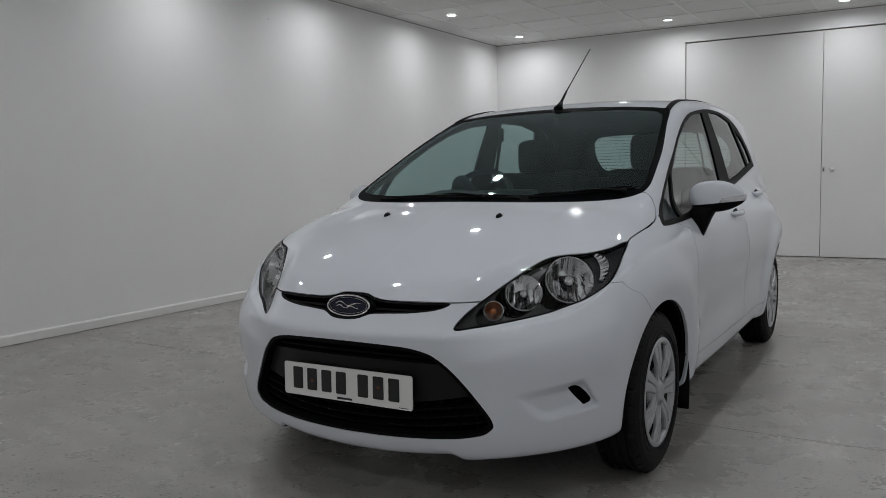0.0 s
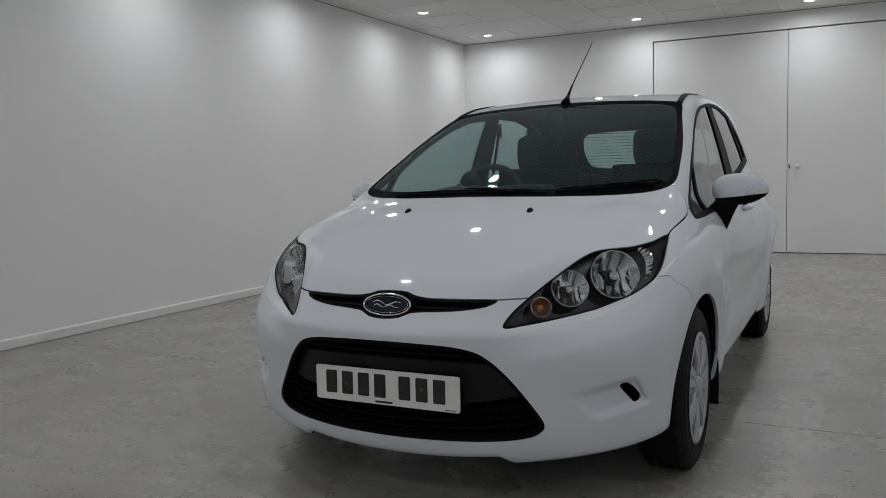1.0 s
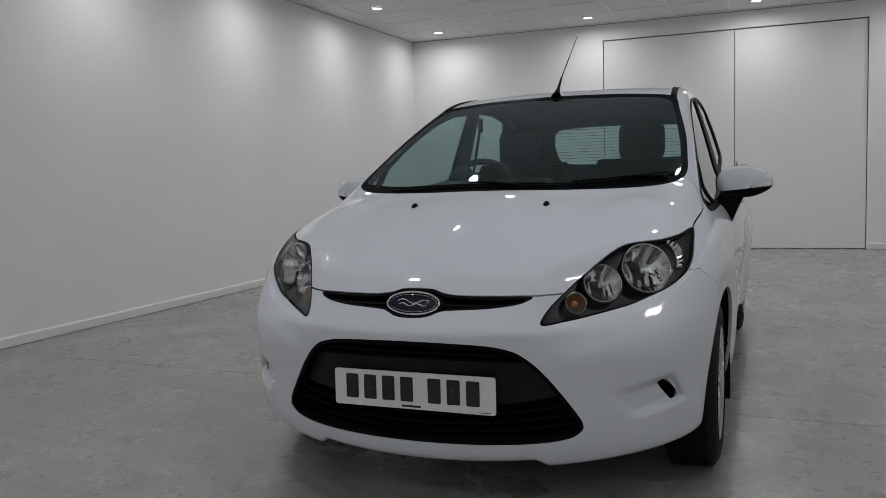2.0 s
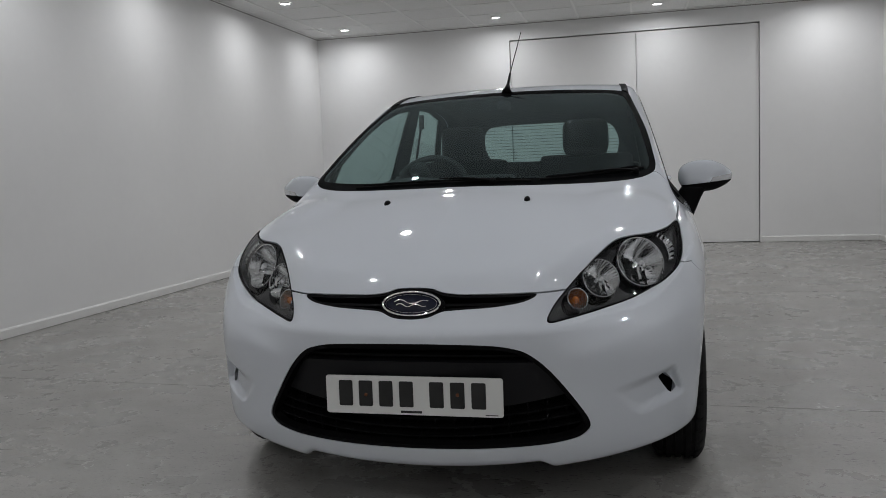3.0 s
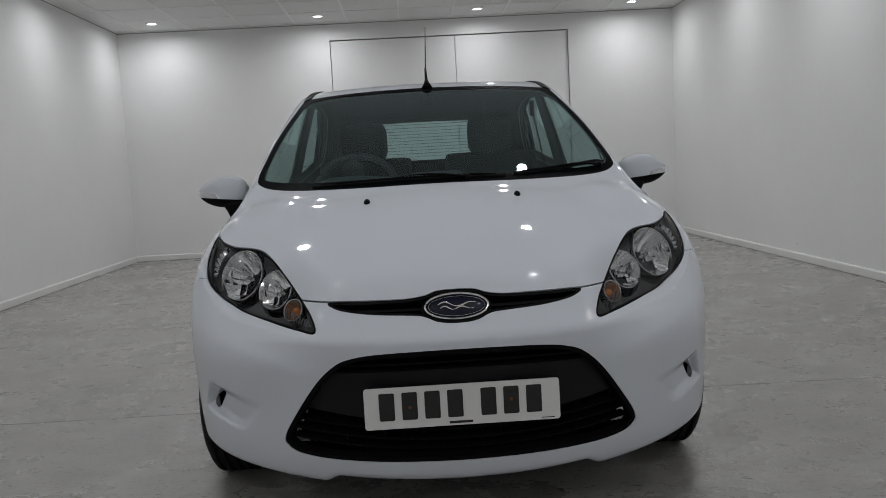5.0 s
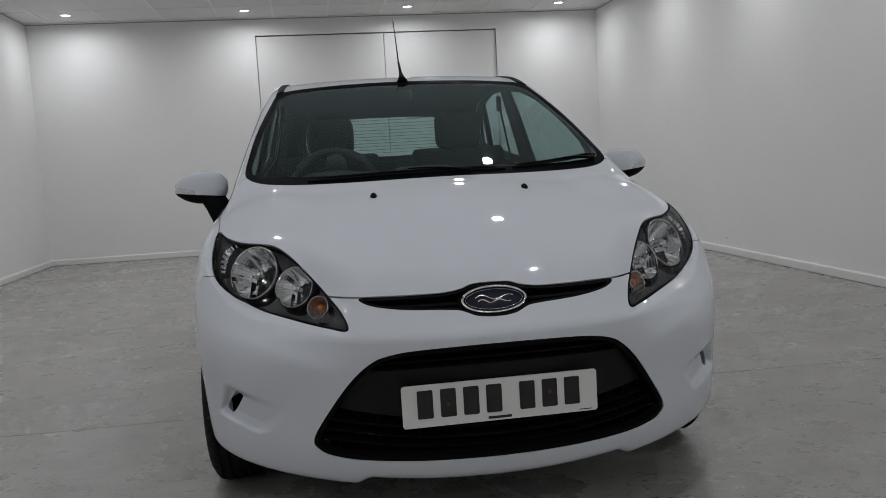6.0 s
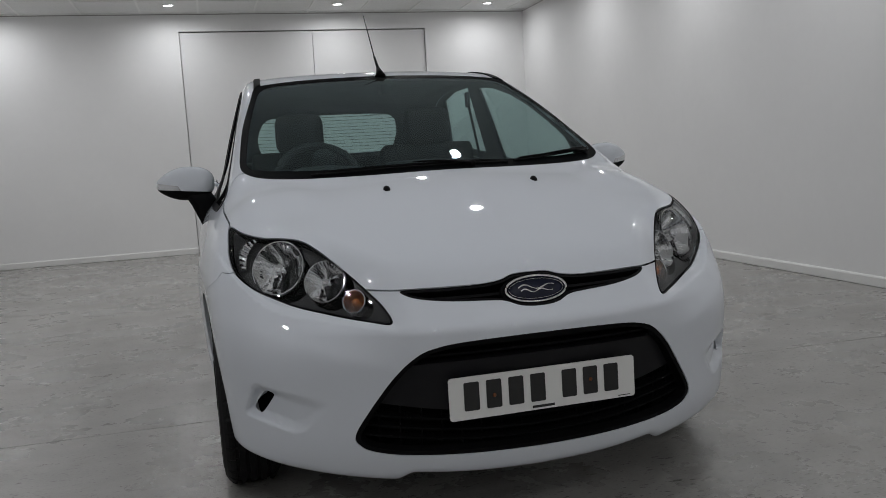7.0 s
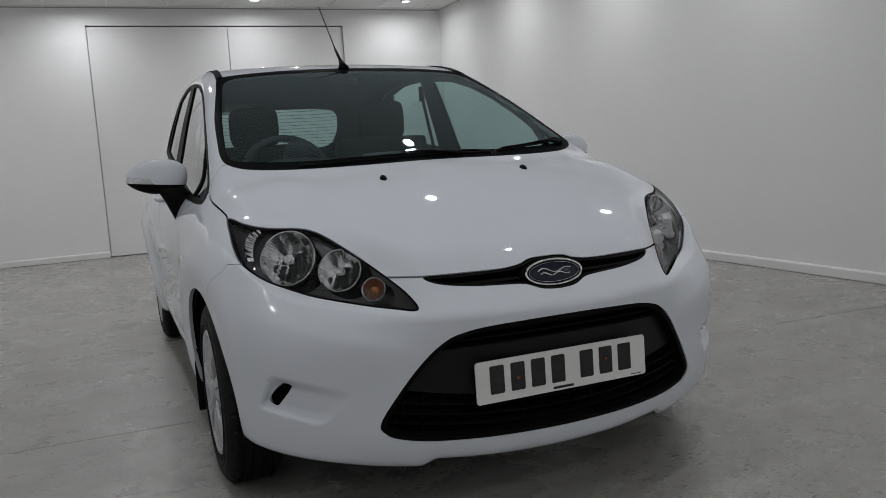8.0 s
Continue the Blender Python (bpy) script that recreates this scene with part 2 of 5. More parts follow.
def room():
    w = 0.2
    floor_slabs()
    S = lambda ob, lab: tagged(ob, lab, kind="structure")
    S(part("wall_west", box((LEFT - w, FRONT - w, -0.1), (LEFT, BACK + w, TOP + 0.2)), WALL), "white painted wall washed by ceiling lamps")
    S(part("wall_east", skewed(0.0, 0.5, -0.1, TOP + 0.2), WALL), "white painted wall with small marks")
    # unseen wall at an assumed distance closes the room and bounces lamp light
    S(part("wall_south", box((LEFT, FRONT - w, -0.1), (RIGHT, FRONT, TOP + 0.2)), WALL), "plain white wall, unseen, closing the room")
    bm = box((LEFT, BACK, -0.1), (D0, BACK + w, TOP + 0.2))
    add_box(bm, (D1, BACK, -0.1), (RIGHT, BACK + w, TOP + 0.2))
    add_box(bm, (D0, BACK, DTOP), (D1, BACK + w, TOP + 0.2))
    add_box(bm, (D0 - 0.1, BACK + 0.12, -0.1), (D1 + 0.1, BACK + w + 0.05, DTOP + 0.1))
    S(part("wall_north", bm, WALL), "white painted wall round a wide double door")
    ceiling()
    d1 = S(part("door_1", box((D0 + 0.008, BACK + 0.03, 0.008), (DSEAM - 0.003, BACK + 0.075, DTOP - 0.012), 0.002), DOORPAINT), "closed flush white door leaf")
    d2 = S(part("door_2", box((DSEAM + 0.003, BACK + 0.03, 0.008), (D1 - 0.008, BACK + 0.075, DTOP - 0.012), 0.002), DOORPAINT), "closed flush white door leaf with a knob")
    part("lock_plate", box((DSEAM + 0.012, BACK + 0.026, 1.01), (DSEAM + 0.036, BACK + 0.03, 1.07), 0.0015), LOCKMETAL, d2, "small metal keyhole plate")
    part("keyhole", box((DSEAM + 0.023, BACK + 0.0225, 1.02), (DSEAM + 0.030, BACK + 0.0245, 1.05)), GAP, d2)
    bm = bmesh.new()
    bmesh.ops.create_uvsphere(bm, u_segments=20, v_segments=12, radius=0.026)
    part("door_knob", bm, KNOB, d2, "round white knob", True).location = (-0.815, BACK + 0.0, 1.038)
    bm = bmesh.new()
    bmesh.ops.create_cone(bm, cap_ends=True, segments=16, radius1=0.012, radius2=0.012, depth=0.03, matrix=pose(-0.815, BACK + 0.02, 1.038, 90))
    part("knob_stem", bm, LOCKMETAL, d2)
    skirting(LEFT, FRONT, LEFT, BACK, 1, 0)
    skirting(east(FRONT), FRONT, east(BACK), BACK, -1, 0)
    skirting(LEFT + 0.016, BACK, D0 - 0.01, BACK, 0, -1)
    skirting(D1 + 0.01, BACK, RIGHT - 0.016, BACK, 0, -1)
    skirting(LEFT + 0.016, FRONT, east(FRONT) - 0.016, FRONT, 0, 1)


LOCKMETAL = material("lock_metal", (0.55, 0.54, 0.52), 0.4, 0.6)
KNOB = material("knob_white", (0.72, 0.71, 0.69), 0.3)
room()


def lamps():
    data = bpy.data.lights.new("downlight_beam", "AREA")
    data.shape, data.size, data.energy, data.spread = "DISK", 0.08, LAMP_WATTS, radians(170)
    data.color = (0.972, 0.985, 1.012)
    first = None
    # the last three rows are fill added out of view
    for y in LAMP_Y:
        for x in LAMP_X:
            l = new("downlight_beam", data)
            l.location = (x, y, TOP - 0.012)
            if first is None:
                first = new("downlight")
                tagged(first, "round recessed ceiling downlight, switched on; rows ahead of the car are added fill", "downlight", "ceiling downlights")
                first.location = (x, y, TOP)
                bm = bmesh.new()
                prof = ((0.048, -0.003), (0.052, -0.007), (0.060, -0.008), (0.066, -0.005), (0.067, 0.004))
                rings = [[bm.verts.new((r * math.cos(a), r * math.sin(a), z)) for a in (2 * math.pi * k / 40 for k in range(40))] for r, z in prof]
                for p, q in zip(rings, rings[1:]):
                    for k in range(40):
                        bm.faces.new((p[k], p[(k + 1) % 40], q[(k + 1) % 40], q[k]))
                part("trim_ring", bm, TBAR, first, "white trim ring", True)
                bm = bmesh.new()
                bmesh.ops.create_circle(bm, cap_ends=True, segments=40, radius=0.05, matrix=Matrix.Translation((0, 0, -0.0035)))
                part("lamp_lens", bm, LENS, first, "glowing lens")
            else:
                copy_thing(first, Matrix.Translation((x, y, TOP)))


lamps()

# ---- the car's body: one smooth form, cut into panels ----
def curve(*knots):
    """A smooth natural cubic through (at, value) knots, straight beyond its ends."""
    xs, ys = (np.array(c, float) for c in zip(*knots))
    n = len(xs)
    h = np.diff(xs)
    a, r = np.eye(n), np.zeros(n)
    for i in range(1, n - 1):
        a[i, i - 1:i + 2] = h[i - 1], 2 * (h[i - 1] + h[i]), h[i]
        r[i] = 6 * ((ys[i + 1] - ys[i]) / h[i] - (ys[i] - ys[i - 1]) / h[i - 1])
    m = np.linalg.solve(a, r)

    def value(x):
        x = np.asarray(x, float)
        i = np.clip(np.searchsorted(xs, x) - 1, 0, n - 2)
        c = np.clip(x, xs[0], xs[-1])
        u, v = xs[i + 1] - c, c - xs[i]
        out = (m[i] * u ** 3 + m[i + 1] * v ** 3) / (6 * h[i]) + (ys[i] / h[i] - m[i] * h[i] / 6) * u + (ys[i + 1] / h[i] - m[i + 1] * h[i] / 6) * v
        s0 = (ys[1] - ys[0]) / h[0] - h[0] * (2 * m[0] + m[1]) / 6
        s1 = (ys[-1] - ys[-2]) / h[-1] + h[-1] * (m[-2] + 2 * m[-1]) / 6
        return out + s0 * np.minimum(x - xs[0], 0) + s1 * np.maximum(x - xs[-1], 0)
    return value


def smax(a, b, k):
    h = np.maximum(k - np.abs(a - b), 0) / k
    return np.maximum(a, b) + h * h * k / 4


def smin(a, b, k):
    return -smax(-a, -b, k)


def ease(x, a, b):
    u = np.clip((x - a) / (b - a), 0, 1)
    return u * u * (3 - 2 * u)


# nose seen from above, and how far it recedes at each height
NOSE_PLAN = curve((0, 0.0), (0.2, 0.015), (0.38, 0.062), (0.5, 0.112), (0.6, 0.172), (0.68, 0.238), (0.74, 0.312), (0.785, 0.392), (0.81, 0.45), (0.83, 0.54), (0.845, 0.66))
NOSE_LOW = curve((0.15, 0.085), (0.19, 0.062), (0.24, 0.042), (0.32, 0.03), (0.42, 0.020), (0.5, 0.007), (0.56, 0.002), (0.60, 0.002))
NOSE_HIGH = curve((0.50, -0.072), (0.585, 0.008), (0.61, 0.032), (0.66, 0.074), (0.72, 0.111), (0.8, 0.148))


def NOSE_SIDE(z):
    """A crisp fold runs across the nose between the two grilles."""
    return smax(NOSE_LOW(z), NOSE_HIGH(z), 0.012)


# the same towards the wings, where the fold dies out
NOSE_SOFT = curve((0.15, 0.085), (0.19, 0.062), (0.24, 0.042), (0.32, 0.03), (0.42, 0.02), (0.5, 0.014), (0.56, 0.024), (0.61, 0.044), (0.66, 0.073), (0.72, 0.107), (0.8, 0.148))
# bonnet height along the middle, and its fall to the sides
BONNET = curve((0.0, 0.60), (0.08, 0.675), (0.15, 0.728), (0.3, 0.80), (0.5, 0.872), (0.67, 0.924), (0.9, 0.972), (1.1, 1.0))
CROWN = curve((0, 0), (0.2, 0.0080), (0.33, 0.0190), (0.45, 0.0305), (0.6, 0.0490), (0.7, 0.0715), (0.76, 0.0975), (0.82, 0.158), (0.86, 0.228))
# half width at each height, and its change along the length
WIDTH = curve((0.15, 0.78), (0.25, 0.815), (0.4, 0.838), (0.55, 0.850), (0.68, 0.855), (0.78, 0.845), (0.85, 0.82), (0.90, 0.78), (0.96, 0.735), (1.05, 0.68))
LENGTHWAYS = curve((0.2, -0.03), (0.5, -0.012), (0.8, -0.004), (1.2, 0.0), (2.2, 0.004), (3.0, 0.0), (3.3, -0.008), (3.55, -0.05), (3.95, -0.16))
CABIN = curve((0.6, 0.80), (0.87, 0.754), (1.0, 0.722), (1.1, 0.696), (1.22, 0.662), (1.353, 0.620), (1.45, 0.590))
ROOF = curve((1.5, 1.35), (1.75, 1.400), (2.0, 1.429), (2.4, 1.456), (2.8, 1.46), (3.2, 1.44), (3.7, 1.365), (3.95, 1.30))
AXLE_F, AXLE_R, TYRE_R, ARCH_R = 0.795, 3.285, 0.288, 0.33


def wheel_ring(y, z, axle, r):
    return np.hypot(y - axle, z - 0.285) - r


def floor_height(x):
    return 0.144 + 0.115 * x ** 2 + 0.026 * (1 - ease(x, 0.34, 0.39))


def body(p):
    """Signed distance, roughly: below zero inside the car's outer form."""
    x, y, z = np.abs(p[:, 0]), p[:, 1], p[:, 2]
    slope = (NOSE_PLAN(x + 0.01) - NOSE_PLAN(x - 0.01)) / 0.02
    # above a crease that climbs to the wheel arch the nose leans back under the lamps
    crease = 0.500 + 0.27 * (x - 0.46)
    rise = (z - crease) / 0.16
    rise = 0.5 * (rise + np.sqrt(rise * rise + 0.012))
    lean = 0.085 * ease(x, 0.33, 0.54) * 0.62 * np.tanh(rise / 0.62) * (1 - 0.9 * ease(x, 0.66, 0.88))
    # a narrow ledge follows the lamp's lower edge
    under_lamp = z - (0.580 + 0.14 * (x - 0.38) + 4.0 * np.maximum(x - 0.62, 0) ** 2)
    lean = lean + 0.026 * ease(under_lamp, -0.004, 0.016) * ease(x, 0.34, 0.50) * (1 - ease(x, 0.76, 0.85))
    side_on = 1 - 0.45 * ease(x, 0.66, 0.86) * ease(z, 0.38, 0.54)
    out = ease(x, 0.46, 0.68)
    nose = (NOSE_PLAN(x) + (NOSE_SIDE(z) * (1 - out) + NOSE_SOFT(z) * out) * side_on + lean - y) / np.sqrt(1 + slope ** 2)
    # pocket round the fog lamp opening, deepest at its outer end
    pocket = smax(smax(z - (0.387 + 0.217 * (x - 0.545)), (0.387 - 1.05 * (x - 0.545)) - z, 0.01), (0.308 + 0.26 * (x - 0.62)) - z, 0.025)
    pocket = smax(pocket, x - 0.742 + 0.3 * (z - 0.36), 0.012)
    nose = nose + 0.027 * ease(x, 0.53, 0.70) * ease(-pocket, -0.010, 0.024)
    # the bonnet's shoulders fill out towards the windscreen
    shoulder = 0.016 * ease(x, 0.42, 0.58) * (1 - ease(x, 0.66, 0.79)) * ease(y, 0.55, 0.80)
    top = z - (BONNET(y) - CROWN(x) + shoulder)
    top = top / 1.12
    half = WIDTH(z) + LENGTHWAYS(y)
    for axle in (AXLE_F, AXLE_R):
        d = wheel_ring(y, z, axle, ARCH_R)
        half = half + 0.026 * np.exp(-((d - 0.08) / 0.085) ** 2) * (1 - ease(y, 3.38, 3.6))
    half = half - 0.012 * ease(y, 1.25, 1.5) * (1 - ease(y, 2.7, 3.0)) * np.exp(-((z - 0.42 - 0.06 * (y - 1.3)) / 0.10) ** 2)
    side = x - half
    tail = y - (3.93 - 0.25 * np.maximum(z - 0.75, 0) - 0.35 * np.maximum(x - 0.4, 0) ** 2)
    floor = floor_height(x) - z
    lower = smax(smax(nose, top, 0.04 + 0.04 * ease(x, 0.34, 0.5)), side, 0.06)
    lower = smax(smax(lower, tail, 0.12), floor, 0.03)
    # cabin
    screen_y = y - (0.34 - 0.14 * ease(z, 1.0, 1.4)) * x ** 2
    screen = (z - (0.985 + 0.475 * (screen_y - 0.90) - 0.06 * (screen_y - 0.90) ** 2)) * 0.88
    roof = z - (ROOF(y) - 0.022 * (x / 0.55) ** 2.5)
    glass_side = (x - CABIN(z) + 0.016 * np.maximum(y - 2.5, 0) ** 2) * 0.95
    hatch = (y - (3.90 - 0.62 * (z - 0.95)) + 0.3 * x ** 2) * 0.85
    cabin = smax(smax(screen, roof, 0.045), glass_side, 0.045)
    cabin = smax(cabin, hatch, 0.1)
    cabin = smax(cabin, 0.6 - z, 0.02)
    cabin = smax(cabin, 0.74 - y, 0.03)
    return smin(lower, cabin, 0.025)


def gradient(p, f=None):
    f = f or body
    e = 5e-4
    g = np.stack([f(p + e * np.eye(3)[i]) - f(p - e * np.eye(3)[i]) for i in range(3)], 1) / (2 * e)
    return g


def onto(p, steps=3):
    for _ in range(steps):
        g = gradient(p)
        p = p - g * (body(p) / np.maximum((g * g).sum(1), 0.2))[:, None]
    return p


def hull():
    """The right half of the form as triangles: a gridded box drawn in onto the form."""
    ys = np.concatenate([np.arange(0, 1.1, 0.016), np.arange(1.1, 2.0, 0.022), np.arange(2.0, 3.96, 0.04)])
    xs = np.arange(0, 0.861, 0.0125)
    zs = np.concatenate([np.arange(0.2, 0.72, 0.009), np.arange(0.72, 1.46, 0.018)])
    V, T = [], []

    def sheet(a, b, place):
        i0 = sum(len(v) for v in V)
        A, B = np.meshgrid(a, b, indexing="ij")
        V.append(np.stack(place(A.ravel(), B.ravel()), 1))
        idx = i0 + np.arange(A.size).reshape(A.shape)
        p, q, r, s = idx[:-1, :-1].ravel(), idx[1:, :-1].ravel(), idx[1:, 1:].ravel(), idx[:-1, 1:].ravel()
        T.append(np.concatenate([np.stack([p, q, r], 1), np.stack([p, r, s], 1)]))
    c = np.full_like
    X1, Y1, Z0, Z1 = xs[-1], ys[-1], zs[0], zs[-1]
    sheet(xs, zs, lambda a, b: (a, c(a, 0), b))
    sheet(ys, zs, lambda a, b: (c(a, X1), a, b))
    sheet(xs, ys, lambda a, b: (a, b, c(a, Z1)))
    sheet(xs, zs, lambda a, b: (a, c(a, Y1), b))
    sheet(xs, ys, lambda a, b: (a, b, c(a, Z0)))
    V, T = np.concatenate(V), np.concatenate(T)
    o = np.stack([np.zeros(len(V)), np.clip(V[:, 1], 0.6, 3.2), np.full(len(V), 0.6)], 1)
    d = V - o
    lo, hi = np.full(len(V), 0.02), np.full(len(V), 2.5)
    for _ in range(34):
        mid = (lo + hi) / 2
        inside = body(o + d * mid[:, None]) < 0
        lo, hi = np.where(inside, mid, lo), np.where(inside, hi, mid)
    P = o + d * lo[:, None]
    # weld the sheets where they meet
    key = np.round(V / 1e-4).astype(np.int64) @ np.array([1, 100000, 10000000000])
    _, first, inv = np.unique(key, return_index=True, return_inverse=True)
    P, T = P[first], inv.ravel()[T]
    T = T[(T[:, 0] != T[:, 1]) & (T[:, 1] != T[:, 2]) & (T[:, 0] != T[:, 2])]
    n = np.cross(P[T[:, 1]] - P[T[:, 0]], P[T[:, 2]] - P[T[:, 0]])
    out = (n * gradient(P[T].mean(1))).sum(1)
    T[out < 0] = T[out < 0][:, ::-1]
    return P, T


def edge_table(T):
    e = np.sort(np.concatenate([T[:, [0, 1]], T[:, [1, 2]], T[:, [2, 0]]]), 1)
    u, inv = np.unique(e[:, 0].astype(np.int64) * 4000000 + e[:, 1], return_inverse=True)
    return np.stack([u // 4000000, u % 4000000], 1), inv.ravel().reshape(3, -1).T


def refine(P, T, f, phi, size, snap=True):
    """Splits the edges near phi's outline until they are shorter than size."""
    for _ in range(4):
        E, te = edge_table(T)
        length = np.linalg.norm(P[E[:, 0]] - P[E[:, 1]], axis=1)
        cut = (np.minimum(np.abs(f[E[:, 0]]), np.abs(f[E[:, 1]])) < length * 1.1) & (length > size)
        if not cut.any():
            break
        mid = (P[E[cut, 0]] + P[E[cut, 1]]) / 2
        mid = onto(mid, 2) if snap else mid
        new_id = np.full(len(E), -1)
        new_id[cut] = len(P) + np.arange(cut.sum())
        P, f = np.concatenate([P, mid]), np.concatenate([f, phi(mid)])
        m = new_id[te]
        flags = (m >= 0) @ np.array([1, 2, 4])
        out = [T[flags == 0]]
        for k in range(1, 8):
            sel = flags == k
            if not sel.any():
                continue
            a, b, c = T[sel].T
            ab, bc, ca = m[sel].T
            if k == 7:
                tri = [(a, ab, ca), (ab, b, bc), (ca, bc, c), (ab, bc, ca)]
            else:
                while k in (2, 4, 6, 5):
                    if k == 2 or k == 6:
                        a, b, c, ab, bc, ca = b, c, a, bc, ca, ab
                        k = {2: 1, 6: 3}[k]
                    else:
                        a, b, c, ab, bc, ca = c, a, b, ca, ab, bc
                        k = {4: 1, 5: 3}[k]
                tri = [(a, ab, c), (ab, b, c)] if k == 1 else [(ab, b, bc), (a, ab, bc), (a, bc, c)]
            out += [np.stack(t, 1) for t in tri]
        T = np.concatenate(out)
    return P, T, f


def cut(mesh, phi, size=0.007, snap=True):
    """Cuts triangles along phi = 0: the piece where phi is below zero, and the rest."""
    P, T = mesh
    if not len(T):
        return mesh, mesh
    f = phi(P)
    tf = f[T]
    near = (np.abs(tf).min(1) < 0.06) | ((tf < 0).any(1) & (tf >= 0).any(1))
    inn, out = [T[~near & (tf[:, 0] < 0)]], [T[~near & (tf[:, 0] >= 0)]]
    P, T, f = refine(P, T[near], f, phi, size, snap)
    f = np.where(np.abs(f) < 1e-7, 1e-7, f)
    E, te = edge_table(T)
    cross = f[E[:, 0]] * f[E[:, 1]] < 0
    a, b = P[E[cross, 0]], P[E[cross, 1]]
    t0, t1 = np.zeros(len(a)), np.ones(len(a))
    sa = np.sign(f[E[cross, 0]])
    for _ in range(9):
        t = (t0 + t1) / 2
        s = np.sign(phi(a + (b - a) * t[:, None])) == sa
        t0, t1 = np.where(s, t, t0), np.where(s, t1, t)
    new_id = np.full(len(E), -1)
    new_id[cross] = len(P) + np.arange(cross.sum())
    P = np.concatenate([P, a + (b - a) * t0[:, None]])
    neg = f[T] < 0
    cnt = neg.sum(1)
    inn.append(T[cnt == 3])
    out.append(T[cnt == 0])
    for lone, first, second in ((1, inn, out), (2, out, inn)):
        sel = cnt == lone
        tt, mm = T[sel], new_id[te[sel]]
        k = np.argmax(neg[sel] if lone == 1 else ~neg[sel], 1)
        r = np.arange(len(tt))
        v0, v1, v2 = tt[r, k], tt[r, (k + 1) % 3], tt[r, (k + 2) % 3]
        m01, m20 = mm[r, k], mm[r, (k + 2) % 3]
        first.append(np.stack([v0, m01, m20], 1))
        second += [np.stack([m01, v1, v2], 1), np.stack([m01, v2, m20], 1)]
    return tidy(P, np.concatenate(inn)), tidy(P, np.concatenate(out))


def tidy(P, T):
    used, inv = np.unique(T, return_inverse=True)
    return P[used], inv.reshape(-1, 3)


def rounded(points, per=6):
    """A closed smooth outline through the corner points of a plan."""
    q = np.array(points, float)
    n = len(q)
    out = []
    for i in range(n):
        p0, p1, p2, p3 = q[i - 1], q[i], q[(i + 1) % n], q[(i + 2) % n]
        for u in np.arange(per) / per:
            out.append(0.5 * (2 * p1 + (p2 - p0) * u + (2 * p0 - 5 * p1 + 4 * p2 - p3) * u * u + (3 * p1 - p0 - 3 * p2 + p3) * u ** 3))
    return np.array(out)


def outline(points, axes, where=None, smooth=True, mirror=False):
    """phi of an outline drawn in a front (0, 2), side (1, 2) or top (0, 1) view; where limits it in depth."""
    q = rounded(points) if smooth else np.array(points, float)
    a, b = q, np.roll(q, -1, 0)

    def phi(P):
        p = P[:, axes]
        mid, size = (q.max(0) + q.min(0)) / 2, (q.max(0) - q.min(0)) / 2
        res = (np.abs(p - mid) - size).max(1)
        if where:
            res = np.maximum(res, where(P))
        near = np.flatnonzero(res < 0.03)
        for s in range(0, len(near), 8000):
            c = p[near[s:s + 8000]]
            ab = b - a
            ap = c[:, None] - a[None]
            t = np.clip((ap * ab).sum(2) / (ab * ab).sum(1), 0, 1)
            dist = np.sqrt((((ap - t[..., None] * ab) ** 2).sum(2)).min(1))
            up = (a[:, 1] <= c[:, 1:2]) != (b[:, 1] <= c[:, 1:2])
            xx = a[:, 0] + (c[:, 1:2] - a[:, 1]) * ab[:, 0] / np.where(ab[:, 1] == 0, 1e-12, ab[:, 1])
            inside = (up & (c[:, 0:1] < xx)).sum(1) % 2 == 1
            res[near[s:s + 8000]] = np.where(inside, -dist, dist)
        return np.maximum(res, where(P)) if where else res
    return phi


def grown(phi, d):
    return lambda P: phi(P) - d


def panel(name, mesh, mat, parent, thick=0.01, label="", side=0, lift=0.0):
    """A panel of the form with turned-in edges. side 0: across the middle; 1, -1: one flank."""
    P, T = mesh
    N = gradient(P)
    N /= np.linalg.norm(N, axis=1)[:, None]
    P = P + N * lift
    if side <= 0:
        P2, N2 = P * (-1, 1, 1), N * (-1, 1, 1)
        if side < 0:
            P, N, T = P2, N2, T[:, ::-1]
        else:
            k = len(P)
            ids = np.where(np.abs(P[:, 0]) < 1e-4, np.arange(k), k + np.arange(k))
            P, N = np.concatenate([P, P2]), np.concatenate([N, N2])
            T = np.concatenate([T, ids[T][:, ::-1]])
    return shell(name, P, T, N, mat, parent, thick, label)


